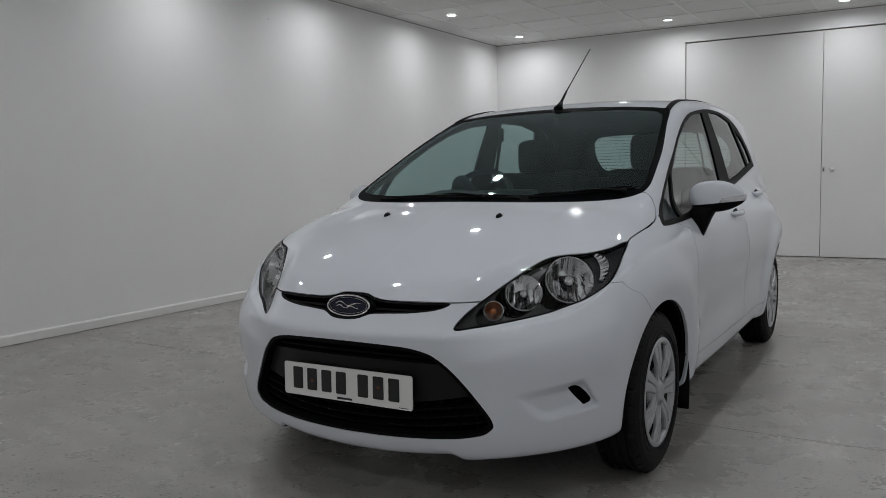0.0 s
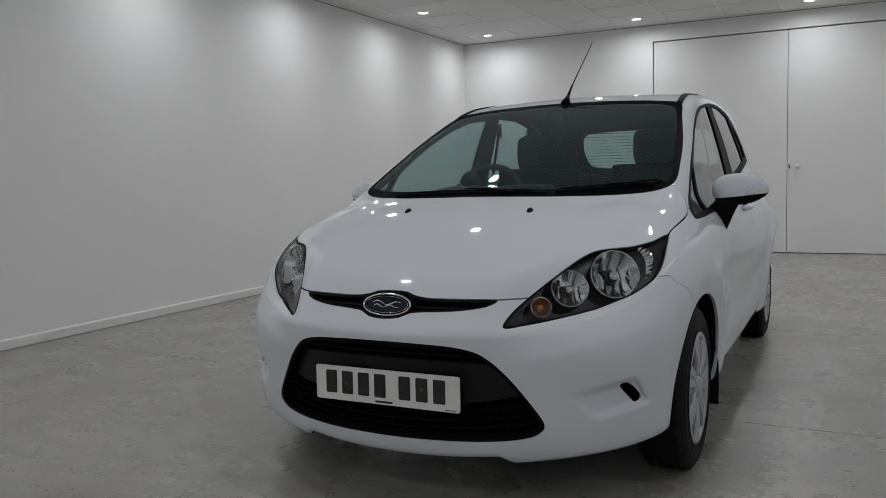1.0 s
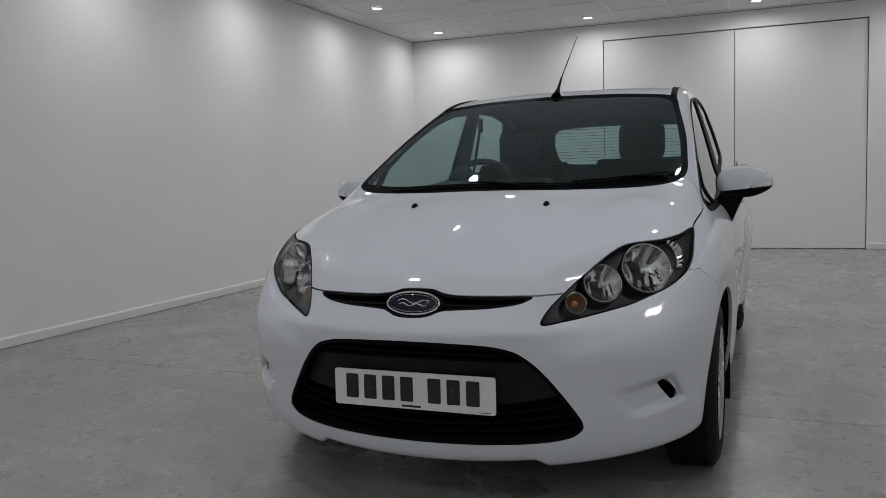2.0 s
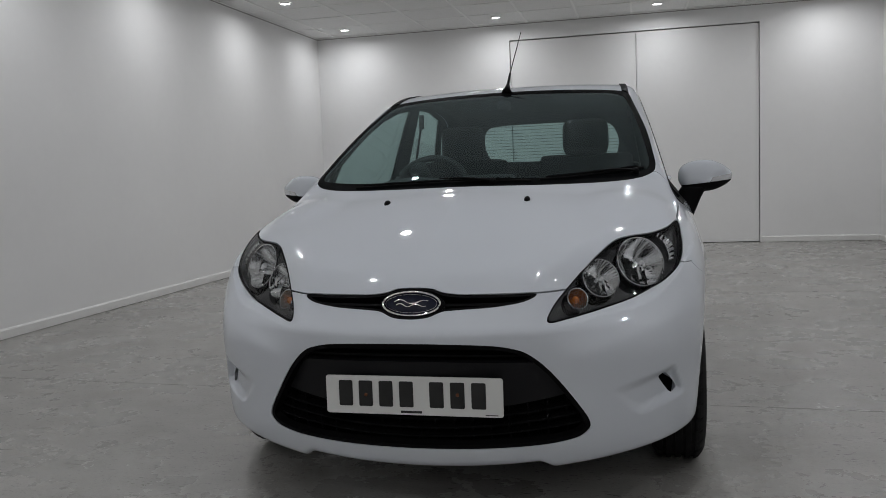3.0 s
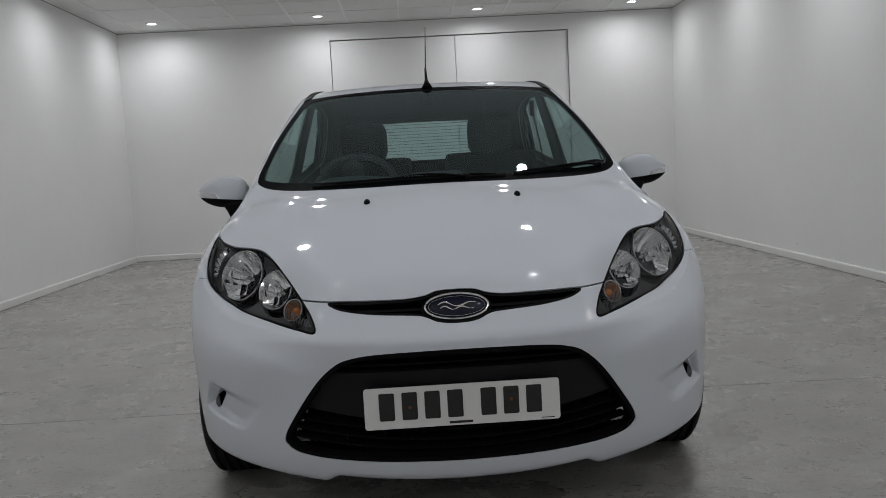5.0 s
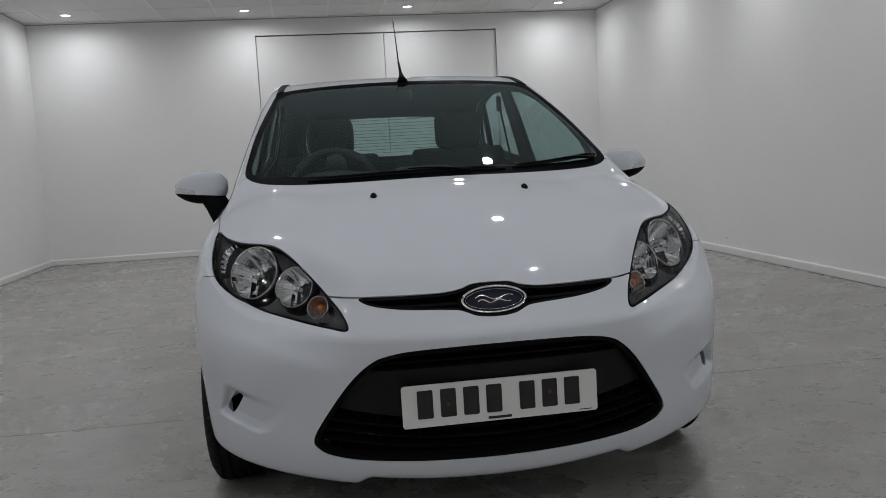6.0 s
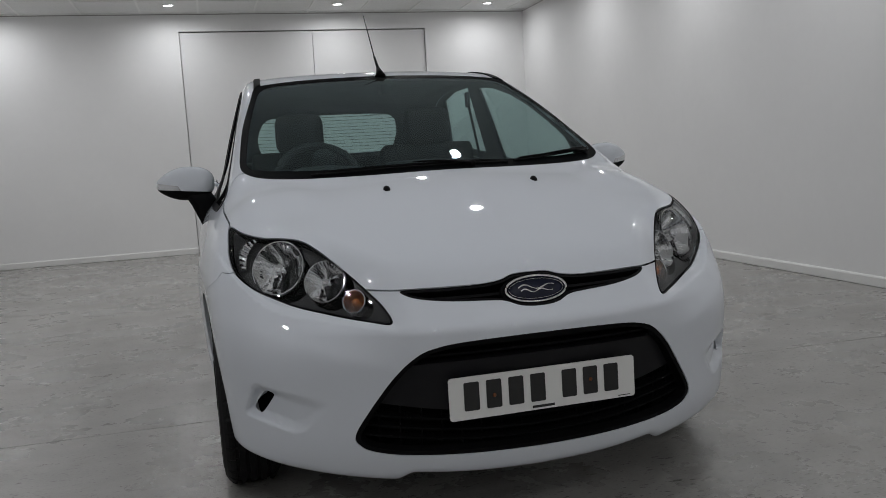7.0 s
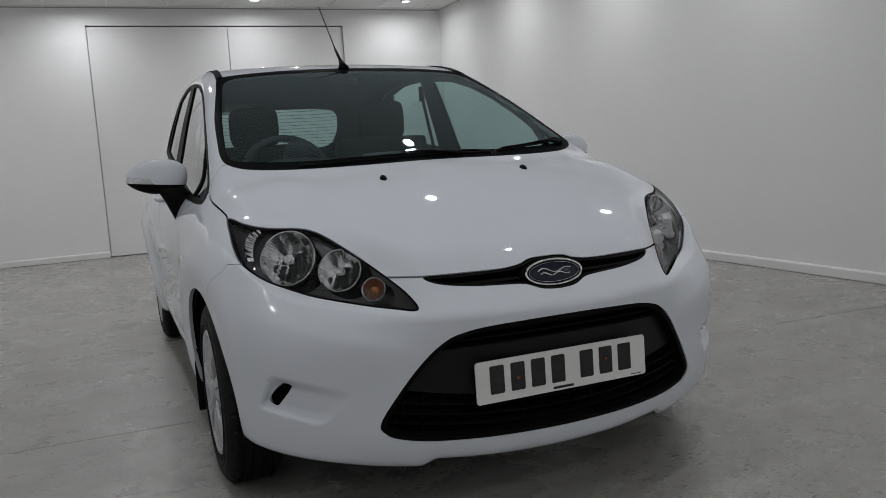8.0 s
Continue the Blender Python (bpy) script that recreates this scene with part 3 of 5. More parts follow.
def shell(name, P, T, N, mat, parent, thick=0.0, label=""):
    """Links triangles with given smooth normals as one mesh, its free edges turned in."""
    V, F, normals = P, T, N[T].reshape(-1, 3)
    if thick:
        e = np.concatenate([T[:, [0, 1]], T[:, [1, 2]], T[:, [2, 0]]])
        e2 = np.sort(e, 1).astype(np.int64)
        _, inv, cnt = np.unique(e2[:, 0] * 4000000 + e2[:, 1], return_inverse=True, return_counts=True)
        rim = e[cnt[inv.ravel()] == 1]
        k = len(P)
        a, b = rim[:, 0], rim[:, 1]
        r = len(rim)
        V = np.concatenate([P, P[a], P[b], P[a] - N[a] * thick, P[b] - N[b] * thick])
        i = k + np.arange(r)
        F2 = np.concatenate([np.stack([i + r, i, i + 2 * r], 1), np.stack([i + r, i + 2 * r, i + 3 * r], 1)])
        fn = np.cross(V[F2[:, 1]] - V[F2[:, 0]], V[F2[:, 2]] - V[F2[:, 0]])
        fn /= np.maximum(np.linalg.norm(fn, axis=1), 1e-12)[:, None]
        F = np.concatenate([T, F2])
        normals = np.concatenate([normals, np.repeat(fn, 3, 0)])
    me = bpy.data.meshes.new(name)
    me.from_pydata(V.tolist(), [], F.tolist())
    if mat:
        me.materials.append(mat)
    me.shade_smooth()
    me.normals_split_custom_set(normals.tolist())
    ob = new(name, me)
    ob.parent = parent
    return tagged(ob, label)


car = tagged(new("hatchback_car"), "white five-door hatchback with black grilles on the concrete floor", "car")
car.location, car.rotation_euler = (-1.528, 2.13, 0), (0, 0, radians(-0.3))


def front(P, far=0.9):
    return P[:, 1] - far


def mirrored(points):
    """A front-view outline from its right half, given from the top middle round to the bottom middle."""
    return list(points) + [(-x, z) for x, z in points[::-1] if x > 0]


GRILLE = outline(mirrored([(0, 0.550), (0.2, 0.545), (0.29, 0.532), (0.34, 0.508), (0.395, 0.452), (0.465, 0.35), (0.489, 0.303), (0.482, 0.278), (0.44, 0.256), (0.32, 0.242), (0, 0.236)]), (0, 2), front)
SLOT = outline(mirrored([(0, 0.692), (0.05, 0.690), (0.085, 0.680), (0.14, 0.674), (0.25, 0.672), (0.346, 0.671), (0.32, 0.652), (0.24, 0.640), (0.13, 0.634), (0.09, 0.630), (0.05, 0.616), (0, 0.612)]), (0, 2), front)
LAMP = outline([(0.384, 0.598), (0.395, 0.632), (0.424, 0.668), (0.475, 0.722), (0.53, 0.772), (0.566, 0.793), (0.61, 0.800), (0.665, 0.803), (0.715, 0.815), (0.748, 0.830),
                (0.757, 0.79), (0.758, 0.75), (0.745, 0.711), (0.70, 0.672), (0.645, 0.648), (0.594, 0.630), (0.50, 0.610), (0.43, 0.600)], (0, 2), front)
SCREENCUT = outline(mirrored([(0, 1.395), (0.3, 1.388), (0.50, 1.372), (0.572, 1.352), (0.604, 1.29), (0.655, 1.165), (0.681, 1.06), (0.688, 1.015), (0.676, 0.988), (0.62, 0.968), (0.5, 0.959), (0.3, 0.958), (0, 0.962)]), (0, 2),
                    lambda P: np.maximum(0.72 - P[:, 1], P[:, 1] - 2.15))
SCREENGLASS = outline(mirrored([(0, 1.372), (0.3, 1.366), (0.48, 1.354), (0.548, 1.334), (0.580, 1.29), (0.631, 1.16), (0.658, 1.06), (0.664, 1.02), (0.64, 0.998), (0.5, 0.986), (0.3, 0.984), (0, 0.988)]), (0, 2),
                      lambda P: np.maximum(0.72 - P[:, 1], P[:, 1] - 2.15))
WINDOWS = outline([(1.0, 0.878), (1.10, 0.945), (1.34, 1.076), (1.49, 1.148), (1.65, 1.226), (1.83, 1.298), (2.03, 1.349), (2.4, 1.386), (2.74, 1.386), (3.04, 1.350), (3.20, 1.28), (3.30, 1.20), (3.355, 1.10), (3.30, 1.078),
                   (2.55, 0.985), (2.0, 0.932), (1.5, 0.885), (1.2, 0.868), (1.02, 0.864)], (1, 2), lambda P: 0.4 - P[:, 0])
PANES = {
    "front_quarter_window": outline([(1.03, 0.880), (1.20, 0.985), (1.338, 1.058), (1.335, 1.04), (1.235, 0.886)], (1, 2), lambda P: 0.4 - P[:, 0], False),
    "front_door_window": outline([(1.268, 0.890), (1.375, 1.066), (1.50, 1.138), (1.66, 1.217), (1.84, 1.287), (2.04, 1.337), (2.28, 1.362), (2.262, 1.2), (2.235, 0.982), (1.75, 0.928)], (1, 2), lambda P: 0.4 - P[:, 0], False),
    "rear_door_window": outline([(2.42, 1.374), (2.70, 1.374), (2.95, 1.340), (3.04, 1.19), (3.105, 1.086), (2.8, 1.046), (2.47, 1.012), (2.455, 1.2)], (1, 2), lambda P: 0.4 - P[:, 0], False),
    "rear_quarter_window": outline([(3.02, 1.302), (3.14, 1.262), (3.24, 1.19), (3.285, 1.112), (3.165, 1.095), (3.09, 1.2)], (1, 2), lambda P: 0.4 - P[:, 0], False),
}
REARGLASS = outline(mirrored([(0, 1.345), (0.33, 1.335), (0.44, 1.305), (0.49, 1.22), (0.47, 1.12), (0.40, 1.078), (0.2, 1.070), (0, 1.070)]), (0, 2), lambda P: 3.3 - P[:, 1])
FRONTDOOR = outline([(1.0, 0.90), (1.24, 0.84), (1.225, 0.6), (1.235, 0.42), (1.27, 0.31), (2.27, 0.31), (2.305, 0.42), (2.30, 0.65), (2.275, 0.82), (2.33, 1.0), (2.0, 1.02)], (1, 2), lambda P: 0.4 - P[:, 0], False)
REARDOOR = outline([(2.335, 1.0), (2.28, 0.82), (2.305, 0.65), (2.31, 0.42), (2.275, 0.31), (2.83, 0.31), (2.90, 0.44), (3.0, 0.58), (3.14, 0.67), (3.27, 0.78), (3.33, 1.09)], (1, 2), lambda P: 0.4 - P[:, 0], False)
BONNETCUT = outline([(0, 0.0), (0.36, 0.05), (0.40, 0.12), (0.46, 0.20), (0.58, 0.34), (0.67, 0.43), (0.735, 0.56), (0.753, 0.65), (0.751, 0.69), (0.758, 0.78), (0.763, 0.87), (0.762, 0.94), (0.755, 0.99), (0.738, 1.035), (0.715, 1.06), (0.69, 1.072), (0.5, 1.0), (0, 0.9), (-0.3, 0.9), (-0.3, 0.0)], (0, 1), lambda P: 0.6695 - P[:, 2], False)
SEAM = curve((0.50, 0.72), (0.58, 0.685), (0.63, 0.62), (0.672, 0.565), (0.69, 0.522), (0.712, 0.504))


def bumper_phi(P):
    return np.maximum(P[:, 2] - 0.716, (P[:, 1] - SEAM(P[:, 2])) * 0.8)


def wing_phi(P):
    return np.maximum.reduce([P[:, 1] - 1.228, P[:, 2] - (0.90 + 0.5 * np.maximum(P[:, 1] - 1.0, 0)), 0.4 - P[:, 0], 0.24 - P[:, 2]])


def under_phi(P):
    return P[:, 2] - floor_height(P[:, 0]) - 0.003


DITCH = curve((1.7, 0.562), (1.82, 0.551), (2.0, 0.538), (2.2, 0.525), (2.8, 0.515), (3.4, 0.48))


def ditch_line(y):
    return DITCH(y)


def roof_phi(P):
    edge = ditch_line(P[:, 1])
    return np.maximum.reduce([P[:, 0] - edge, 1.2 - P[:, 2], P[:, 1] - 3.62])


def ditch_phi(P):
    edge = ditch_line(P[:, 1])
    return np.maximum.reduce([np.abs(P[:, 0] - edge - 0.014) - 0.014, 1.2 - P[:, 2], P[:, 1] - 3.4])


def slit_phi(P):
    u, v = P[:, 0] - 0.702, P[:, 2] - 0.377
    a, b = u * 0.87 + v * 0.49, -u * 0.49 + v * 0.87
    return np.maximum(np.sqrt((a / 0.0130) ** 4 + (b / 0.035) ** 4) ** 0.5 - 1, (P[:, 1] - 0.7) * 30) * 0.014


def arch(axle):
    # behind the front wheel the edge runs straight down to the sill
    back = axle + ARCH_R - 0.004 if axle == AXLE_F else axle
    down = lambda P: np.maximum.reduce([P[:, 1] - back, axle - P[:, 1], P[:, 2] - 0.285])
    return lambda P: np.maximum(np.minimum(wheel_ring(P[:, 1], P[:, 2], axle, ARCH_R), down(P)), 0.45 - P[:, 0])


GAPW = 0.0022
rest = hull()
grille_in, rest = cut(rest, GRILLE)
slot_in, rest = cut(rest, SLOT)
lens, rest = cut(rest, LAMP, 0.005)
_, rest = cut(rest, grown(LAMP, 0.003), 0.005)
screen_in, rest = cut(rest, SCREENCUT, 0.008)
screen_glass, screen_rim = cut(screen_in, SCREENGLASS, 0.008)
windows, rest = cut(rest, WINDOWS)
rear_glass, rest = cut(rest, REARGLASS, 0.012)
slit, rest = cut(rest, slit_phi, 0.004)
for ax in (AXLE_F, AXLE_R):
    _, rest = cut(rest, arch(ax))
under, rest = cut(rest, under_phi, 0.02)
bonnet, rest = cut(rest, BONNETCUT)
bonnet, _ = cut(bonnet, grown(BONNETCUT, -2 * GAPW))
bumper, rest = cut(rest, bumper_phi)
bumper, _ = cut(bumper, grown(bumper_phi, -GAPW))
ditch, rest = cut(rest, ditch_phi)
roof_top, rest = cut(rest, roof_phi, 0.012)
fdoor, rest = cut(rest, FRONTDOOR)
fdoor, _ = cut(fdoor, grown(FRONTDOOR, -1.3 * GAPW))
rdoor, rest = cut(rest, REARDOOR)
rdoor, _ = cut(rdoor, grown(REARDOOR, -1.3 * GAPW))
wing, rest = cut(rest, wing_phi)

panel("underbody", under, GAP, car, 0)
panel("bonnet", bonnet, PAINT, car, 0.014)
bumper_ob = panel("front_bumper", bumper, PAINT, car, 0.02)
panel("roof", roof_top, PAINT, car, 0.01)
panel("body_shell", rest, PAINT, car, 0.012)
windscreen = panel("windscreen", screen_glass, SCREEN, car, 0, "green-tinted laminated glass")
panel("screen_border", screen_rim, FRIT, windscreen, 0.004, "black printed glass border")
rear_window = panel("rear_window", rear_glass, PANE, car, 0, "tinted glass with heater lines")
for sgn in (1, -1):
    panel("wing", wing, PAINT, car, 0.012, side=sgn)
    for nm, me_ in (("front_door", fdoor), ("rear_door", rdoor)):
        panel(nm, me_, PAINT, car, 0.014, side=sgn)
    panel("roof_strip", ditch, PLASTIC, car, 0.012, "black rubber roof joint strip", side=sgn, lift=0.005)
    trim_mesh = windows
    for nm, ph in PANES.items():
        pane, trim_mesh = cut(trim_mesh, ph)
        panel(nm, pane, PANE, car, 0, side=sgn, lift=-0.004)
    panel("window_trim", trim_mesh, PLASTIC, car, 0.012, "black window surround", side=sgn, lift=0.002)


def cabin_lining():
    """Dark inner skin behind pillars, roof and doors."""
    keep = [roof_top, ditch, fdoor, rdoor, wing, rest]
    P = np.concatenate([m[0] for m in keep])
    off = np.cumsum([0] + [len(m[0]) for m in keep[:-1]])
    T = np.concatenate([m[1] + o for m, o in zip(keep, off)])
    c = P[T].mean(1)
    T = T[(c[:, 2] > 0.3) & (c[:, 1] > 0.9) & (c[:, 1] < 3.88)]
    panel("cabin_lining", tidy(P, T), LINING, car, 0, "dark grey cabin lining", lift=-0.025)
    for sgn in (1, -1):
        panel("window_lining", tidy(*trim_mesh), TRIM, car, 0, side=sgn, lift=-0.02)


cabin_lining()
# bulkhead behind the dashboard and under the bonnet
part("bulkhead", box((-0.72, 1.0, 0.2), (0.72, 1.03, 0.93)), GAP, car)


# ---- front end ----
def band(mesh, lo, hi, size=0.008):
    """The strip of a piece between two height curves of x."""
    return cut(mesh, lambda P: np.maximum(lo(P[:, 0]) - P[:, 2], P[:, 2] - hi(P[:, 0])), size)


def front_grilles():
    const = lambda c: (lambda x: c + 0 * x)
    grille = panel("lower_grille", cut(grille_in, grown(GRILLE, -0.012))[1], PLASTIC, bumper_ob, 0.03, "black plastic grille surround", lift=-0.004)
    inner = cut(grille_in, grown(GRILLE, -0.006))[0]
    upper_edge = lambda x: 0.484 - 0.06 * x ** 2
    lower_edge = lambda x: 0.338 + 0.22 * x ** 2
    centre = band(inner, lower_edge, upper_edge)[0]
    panel("centre_bar", centre, SATIN, grille, 0.03, "smooth black centre bar", lift=-0.034)
    # a near-black sheet stands for the shaded depth behind the slats
    panel("grille_shade", inner, GAP, grille, 0, lift=-0.075)
    for zc in (0.506, 0.527):
        panel("slat", band(inner, lambda x: zc - 0.003 - 0.05 * x ** 2, lambda x: zc + 0.003 - 0.05 * x ** 2)[0], PLASTIC, grille, 0.03, lift=-0.03)
    for zc in (0.262, 0.29, 0.318):
        panel("slat", band(inner, lambda x: zc - 0.003 + 0.15 * x ** 2, lambda x: zc + 0.003 + 0.15 * x ** 2)[0], PLASTIC, grille, 0.03, lift=-0.03)
    for k in range(9):
        xc = 0.0 + 0.055 * k
        rib = cut(inner, lambda P: np.abs(P[:, 0] - xc) - 0.002)[0]
        rib = band(rib, const(0.2), lower_edge)[0]
        if len(rib[1]):
            for sgn in (1, -1) if k else (0,):
                panel("rib", rib, PLASTIC, grille, 0.02, side=sgn, lift=-0.045)
    top = panel("upper_grille", cut(slot_in, grown(SLOT, -0.007), 0.004)[1], PLASTIC, bumper_ob, 0.03, "black slot grille under the bonnet edge", lift=-0.003)
    # the same painted shade behind the upper slot
    panel("grille_shade", slot_in, GAP, top, 0, lift=-0.05)
    panel("slat", band(slot_in, const(0.650), const(0.656), 0.004)[0], PLASTIC, top, 0.03, lift=-0.012)
    for sgn in (1, -1):
        # near-black sheet fills the slit in place of its shaded hollow
        panel("fog_shade", slit, GAP, bumper_ob, 0, "near-black sheet for the shade in the fog lamp opening", side=sgn, lift=-0.03)


SATIN = material("satin_black", (0.010, 0.010, 0.0115), 0.42, spec=0.2)
front_grilles()


def lathe(profile, segments, axis="y"):
    """A turned form round y (or x) from (radius, along) points."""
    bm = bmesh.new()
    rings = []
    for r, a in profile:
        ring = []
        for k in range(segments):
            c, s = math.cos(2 * math.pi * k / segments), math.sin(2 * math.pi * k / segments)
            ring.append(bm.verts.new((r * c, a, r * s) if axis == "y" else (a, r * c, r * s)))
        rings.append(ring)
    for p, q in zip(rings, rings[1:]):
        for k in range(segments):
            bm.faces.new((p[k], p[(k + 1) % segments], q[(k + 1) % segments], q[k]))
    return bm


def place(ob, m):
    ob.matrix_local = m
    return ob


BLUE = material("badge_blue", (0.004, 0.006, 0.020), 0.3, coat=0.15, spec=0.2)


def oval(bm, a, b, depth, y0, dome=0.0, rings=5, seg=56):
    """A domed oval plate that faces -y."""
    prev = None
    for i in range(rings + 1):
        u = i / rings
        ring = [bm.verts.new((a * u * math.cos(t), y0 - dome * (1 - u * u), b * u * math.sin(t))) for t in (2 * math.pi * k / seg for k in range(seg))] if i else [bm.verts.new((0, y0 - dome, 0))]
        if prev:
            for k in range(seg):
                if len(prev) == 1:
                    bm.faces.new((prev[0], ring[k], ring[(k + 1) % seg]))
                else:
                    bm.faces.new((prev[k], ring[k], ring[(k + 1) % seg], prev[(k + 1) % seg]))
        prev = ring
    low = [bm.verts.new((v.co.x, y0 + depth, v.co.z)) for v in prev]
    for k in range(seg):
        bm.faces.new((prev[k], low[k], low[(k + 1) % seg], prev[(k + 1) % seg]))
    return bm


def tube(bm, points, radius, sides=8, closed=False, flat=1.0):
    """A rod along points; radius may be a list."""
    pts = [Vector(p) for p in points]
    n = len(pts)
    rad = radius if isinstance(radius, (list, tuple)) else [radius] * n
    rings = []
    for i, p in enumerate(pts):
        t = (pts[(i + 1) % n] - pts[i - 1]) if closed else pts[min(i + 1, n - 1)] - pts[max(i - 1, 0)]
        q = t.normalized()
        ref = Vector((0, 0, 1)) if abs(q.z) < 0.9 else Vector((1, 0, 0))
        u = q.cross(ref).normalized()
        v = u.cross(q)
        rings.append([bm.verts.new(p + (u * math.cos(a) + v * math.sin(a) * flat) * rad[i]) for a in (2 * math.pi * k / sides for k in range(sides))])
    for i in range(n if closed else n - 1):
        a, b = rings[i], rings[(i + 1) % n]
        for k in range(sides):
            bm.faces.new((a[k], a[(k + 1) % sides], b[(k + 1) % sides], b[k]))
    if not closed:
        bm.faces.new(rings[0][::-1])
        bm.faces.new(rings[-1])
    return bm


def rounded_plate(bm, w, h, r, y0, y1, seg=6):
    pts = []
    for cx, cz, a0 in ((w - r, h - r, 0), (-w + r, h - r, 90), (-w + r, -h + r, 180), (w - r, -h + r, 270)):
        pts += [(cx + r * math.cos(radians(a0 + 90 * k / seg)), cz + r * math.sin(radians(a0 + 90 * k / seg))) for k in range(seg + 1)]
    f = [bm.verts.new((x, y0, z)) for x, z in pts]
    g = [bm.verts.new((x, y1, z)) for x, z in pts]
    bm.faces.new(f)
    bm.faces.new(g[::-1])
    for k in range(len(pts)):
        j = (k + 1) % len(pts)
        bm.faces.new((f[j], f[k], g[k], g[j]))
    return bm


def badge():
    b = new("badge")
    b.parent = car
    b.matrix_local = pose(0, 0.072, 0.650, -22)
    tagged(b, "blue oval emblem with a bright rim")
    part("badge_back", oval(bmesh.new(), 0.094, 0.042, 0.02, 0.004), PLASTIC, b, smooth=False)
    part("badge_plate", oval(bmesh.new(), 0.082, 0.032, 0.006, -0.004, 0.004), BLUE, b, smooth=True)
    seg = 64
    ring = [(0.084 * math.cos(2 * math.pi * k / seg), -0.006, 0.0345 * math.sin(2 * math.pi * k / seg)) for k in range(seg)]
    part("badge_rim", tube(bmesh.new(), ring, 0.0034, 8, True), CHROME, b, "chrome rim", True)
    ring = [(0.0755 * math.cos(2 * math.pi * k / seg), -0.0072, 0.0265 * math.sin(2 * math.pi * k / seg)) for k in range(seg)]
    part("inner_line", tube(bmesh.new(), ring, 0.0006, 6, True), CHROME, b, "", True)
    # plain flowing ribbons in place of the lettering
    for rise, reach, amp, turns in ((0.0045, 0.050, 0.0075, 1.4), (-0.0055, 0.044, 0.0050, 1.9)):
        ribbon = [(reach * (2 * u - 1), -0.0092, rise + 0.10 * (2 * u - 1) * rise + amp * math.sin(2 * math.pi * turns * u) * (1 - 0.5 * u)) for u in (k / 60 for k in range(61))]
        part("emblem", tube(bmesh.new(), ribbon, [0.0008 + 0.0017 * abs(math.sin(math.pi * k / 30 + 0.6)) for k in range(61)], 8), CHROME, b, "plain silver ribbon", True)


badge()
PLATEWHITE = material("plate_white", (0.74, 0.74, 0.72), 0.35)
INK = material("plate_black", (0.012, 0.012, 0.012), 0.5)
RUST = material("rusty_screw", (0.16, 0.055, 0.02), 0.8)


def number_plate():
    n = new("number_plate")
    n.parent = car
    n.matrix_local = pose(0, 0.038, 0.393, -1)
    tagged(n, "white number plate with plain dark bars and rusty screws")
    part("plate", rounded_plate(bmesh.new(), 0.26, 0.0555, 0.008, 0, 0.004), PLATEWHITE, n)
    for k in range(7):
        x = -0.2 + 0.0605 * k + (0.028 if k > 3 else 0)
        part("character_bar", rounded_plate(bmesh.new(), 0.0205, 0.037, 0.004, -0.0015, 0.0, 3), INK, n).location = (x, 0, 0.004)
    part("maker_bar", box((-0.036, -0.001, -0.05), (0.026, 0, -0.0435)), INK, n)
    part("maker_bar", box((0.21, -0.001, -0.0505), (0.245, 0, -0.0485)), INK, n)
    for x in (-0.139, 0.131):
        bm = lathe([(0.0, -0.004), (0.003, -0.004), (0.0052, -0.002), (0.0055, 0.0)], 12)
        part("screw", bm, RUST, n, "rusty screw", True).location = (x, 0, 0.0 if x < 0 else 0.006)


number_plate()

REFLECT = material("lamp_reflector", (0.93, 0.935, 0.94), 0.07, 1.0)
AMBER = material("amber_bulb", (0.55, 0.17, 0.035), 0.2, coat=1.0)
# the warm tint paints the amber bulb's reflection into the chrome bowl
WARM = material("indicator_reflector", (0.55, 0.43, 0.34), 0.25, 0.9)
DARKCHROME = material("dark_chrome", (0.10, 0.10, 0.105), 0.2, 1.0)
HOUSING = material("lamp_housing", (0.026, 0.0265, 0.028), 0.36, spec=0.3)
PRISM = material("lens_prism", (0.075, 0.075, 0.075), 0.35, 0.3)
BOWLS = ((0.632, 0.724, 0.077), (0.517, 0.688, 0.058), (0.455, 0.641, 0.031))


def bowl_bm(r, depth, facets):
    """A faceted reflector bowl that opens to -y."""
    prof = [(r, 0)] + [(r * (1 - k / 14) + 0.008 * (k / 14), depth * (1 - (1 - k / 14) ** 2)) for k in range(1, 15)]
    bm = lathe(prof, facets * 5)
    for v in bm.verts:
        a = math.atan2(v.co.z, v.co.x)
        u = min(1, math.hypot(v.co.x, v.co.z) / r)
        # upright steps in the lower half, broad lobes above
        step = (v.co.x / r * facets / 4 + 0.3) % 1.0 - 0.5
        low = min(1.0, max(0.0, 0.6 - 1.6 * v.co.z / r))
        lobe = math.sin(2.5 * a + 0.7) * math.sin(math.pi * u)
        v.co.y += r * (0.09 * step * low * min(1.0, 3 * (1 - u)) + 0.05 * lobe * (1 - low))
    return bm


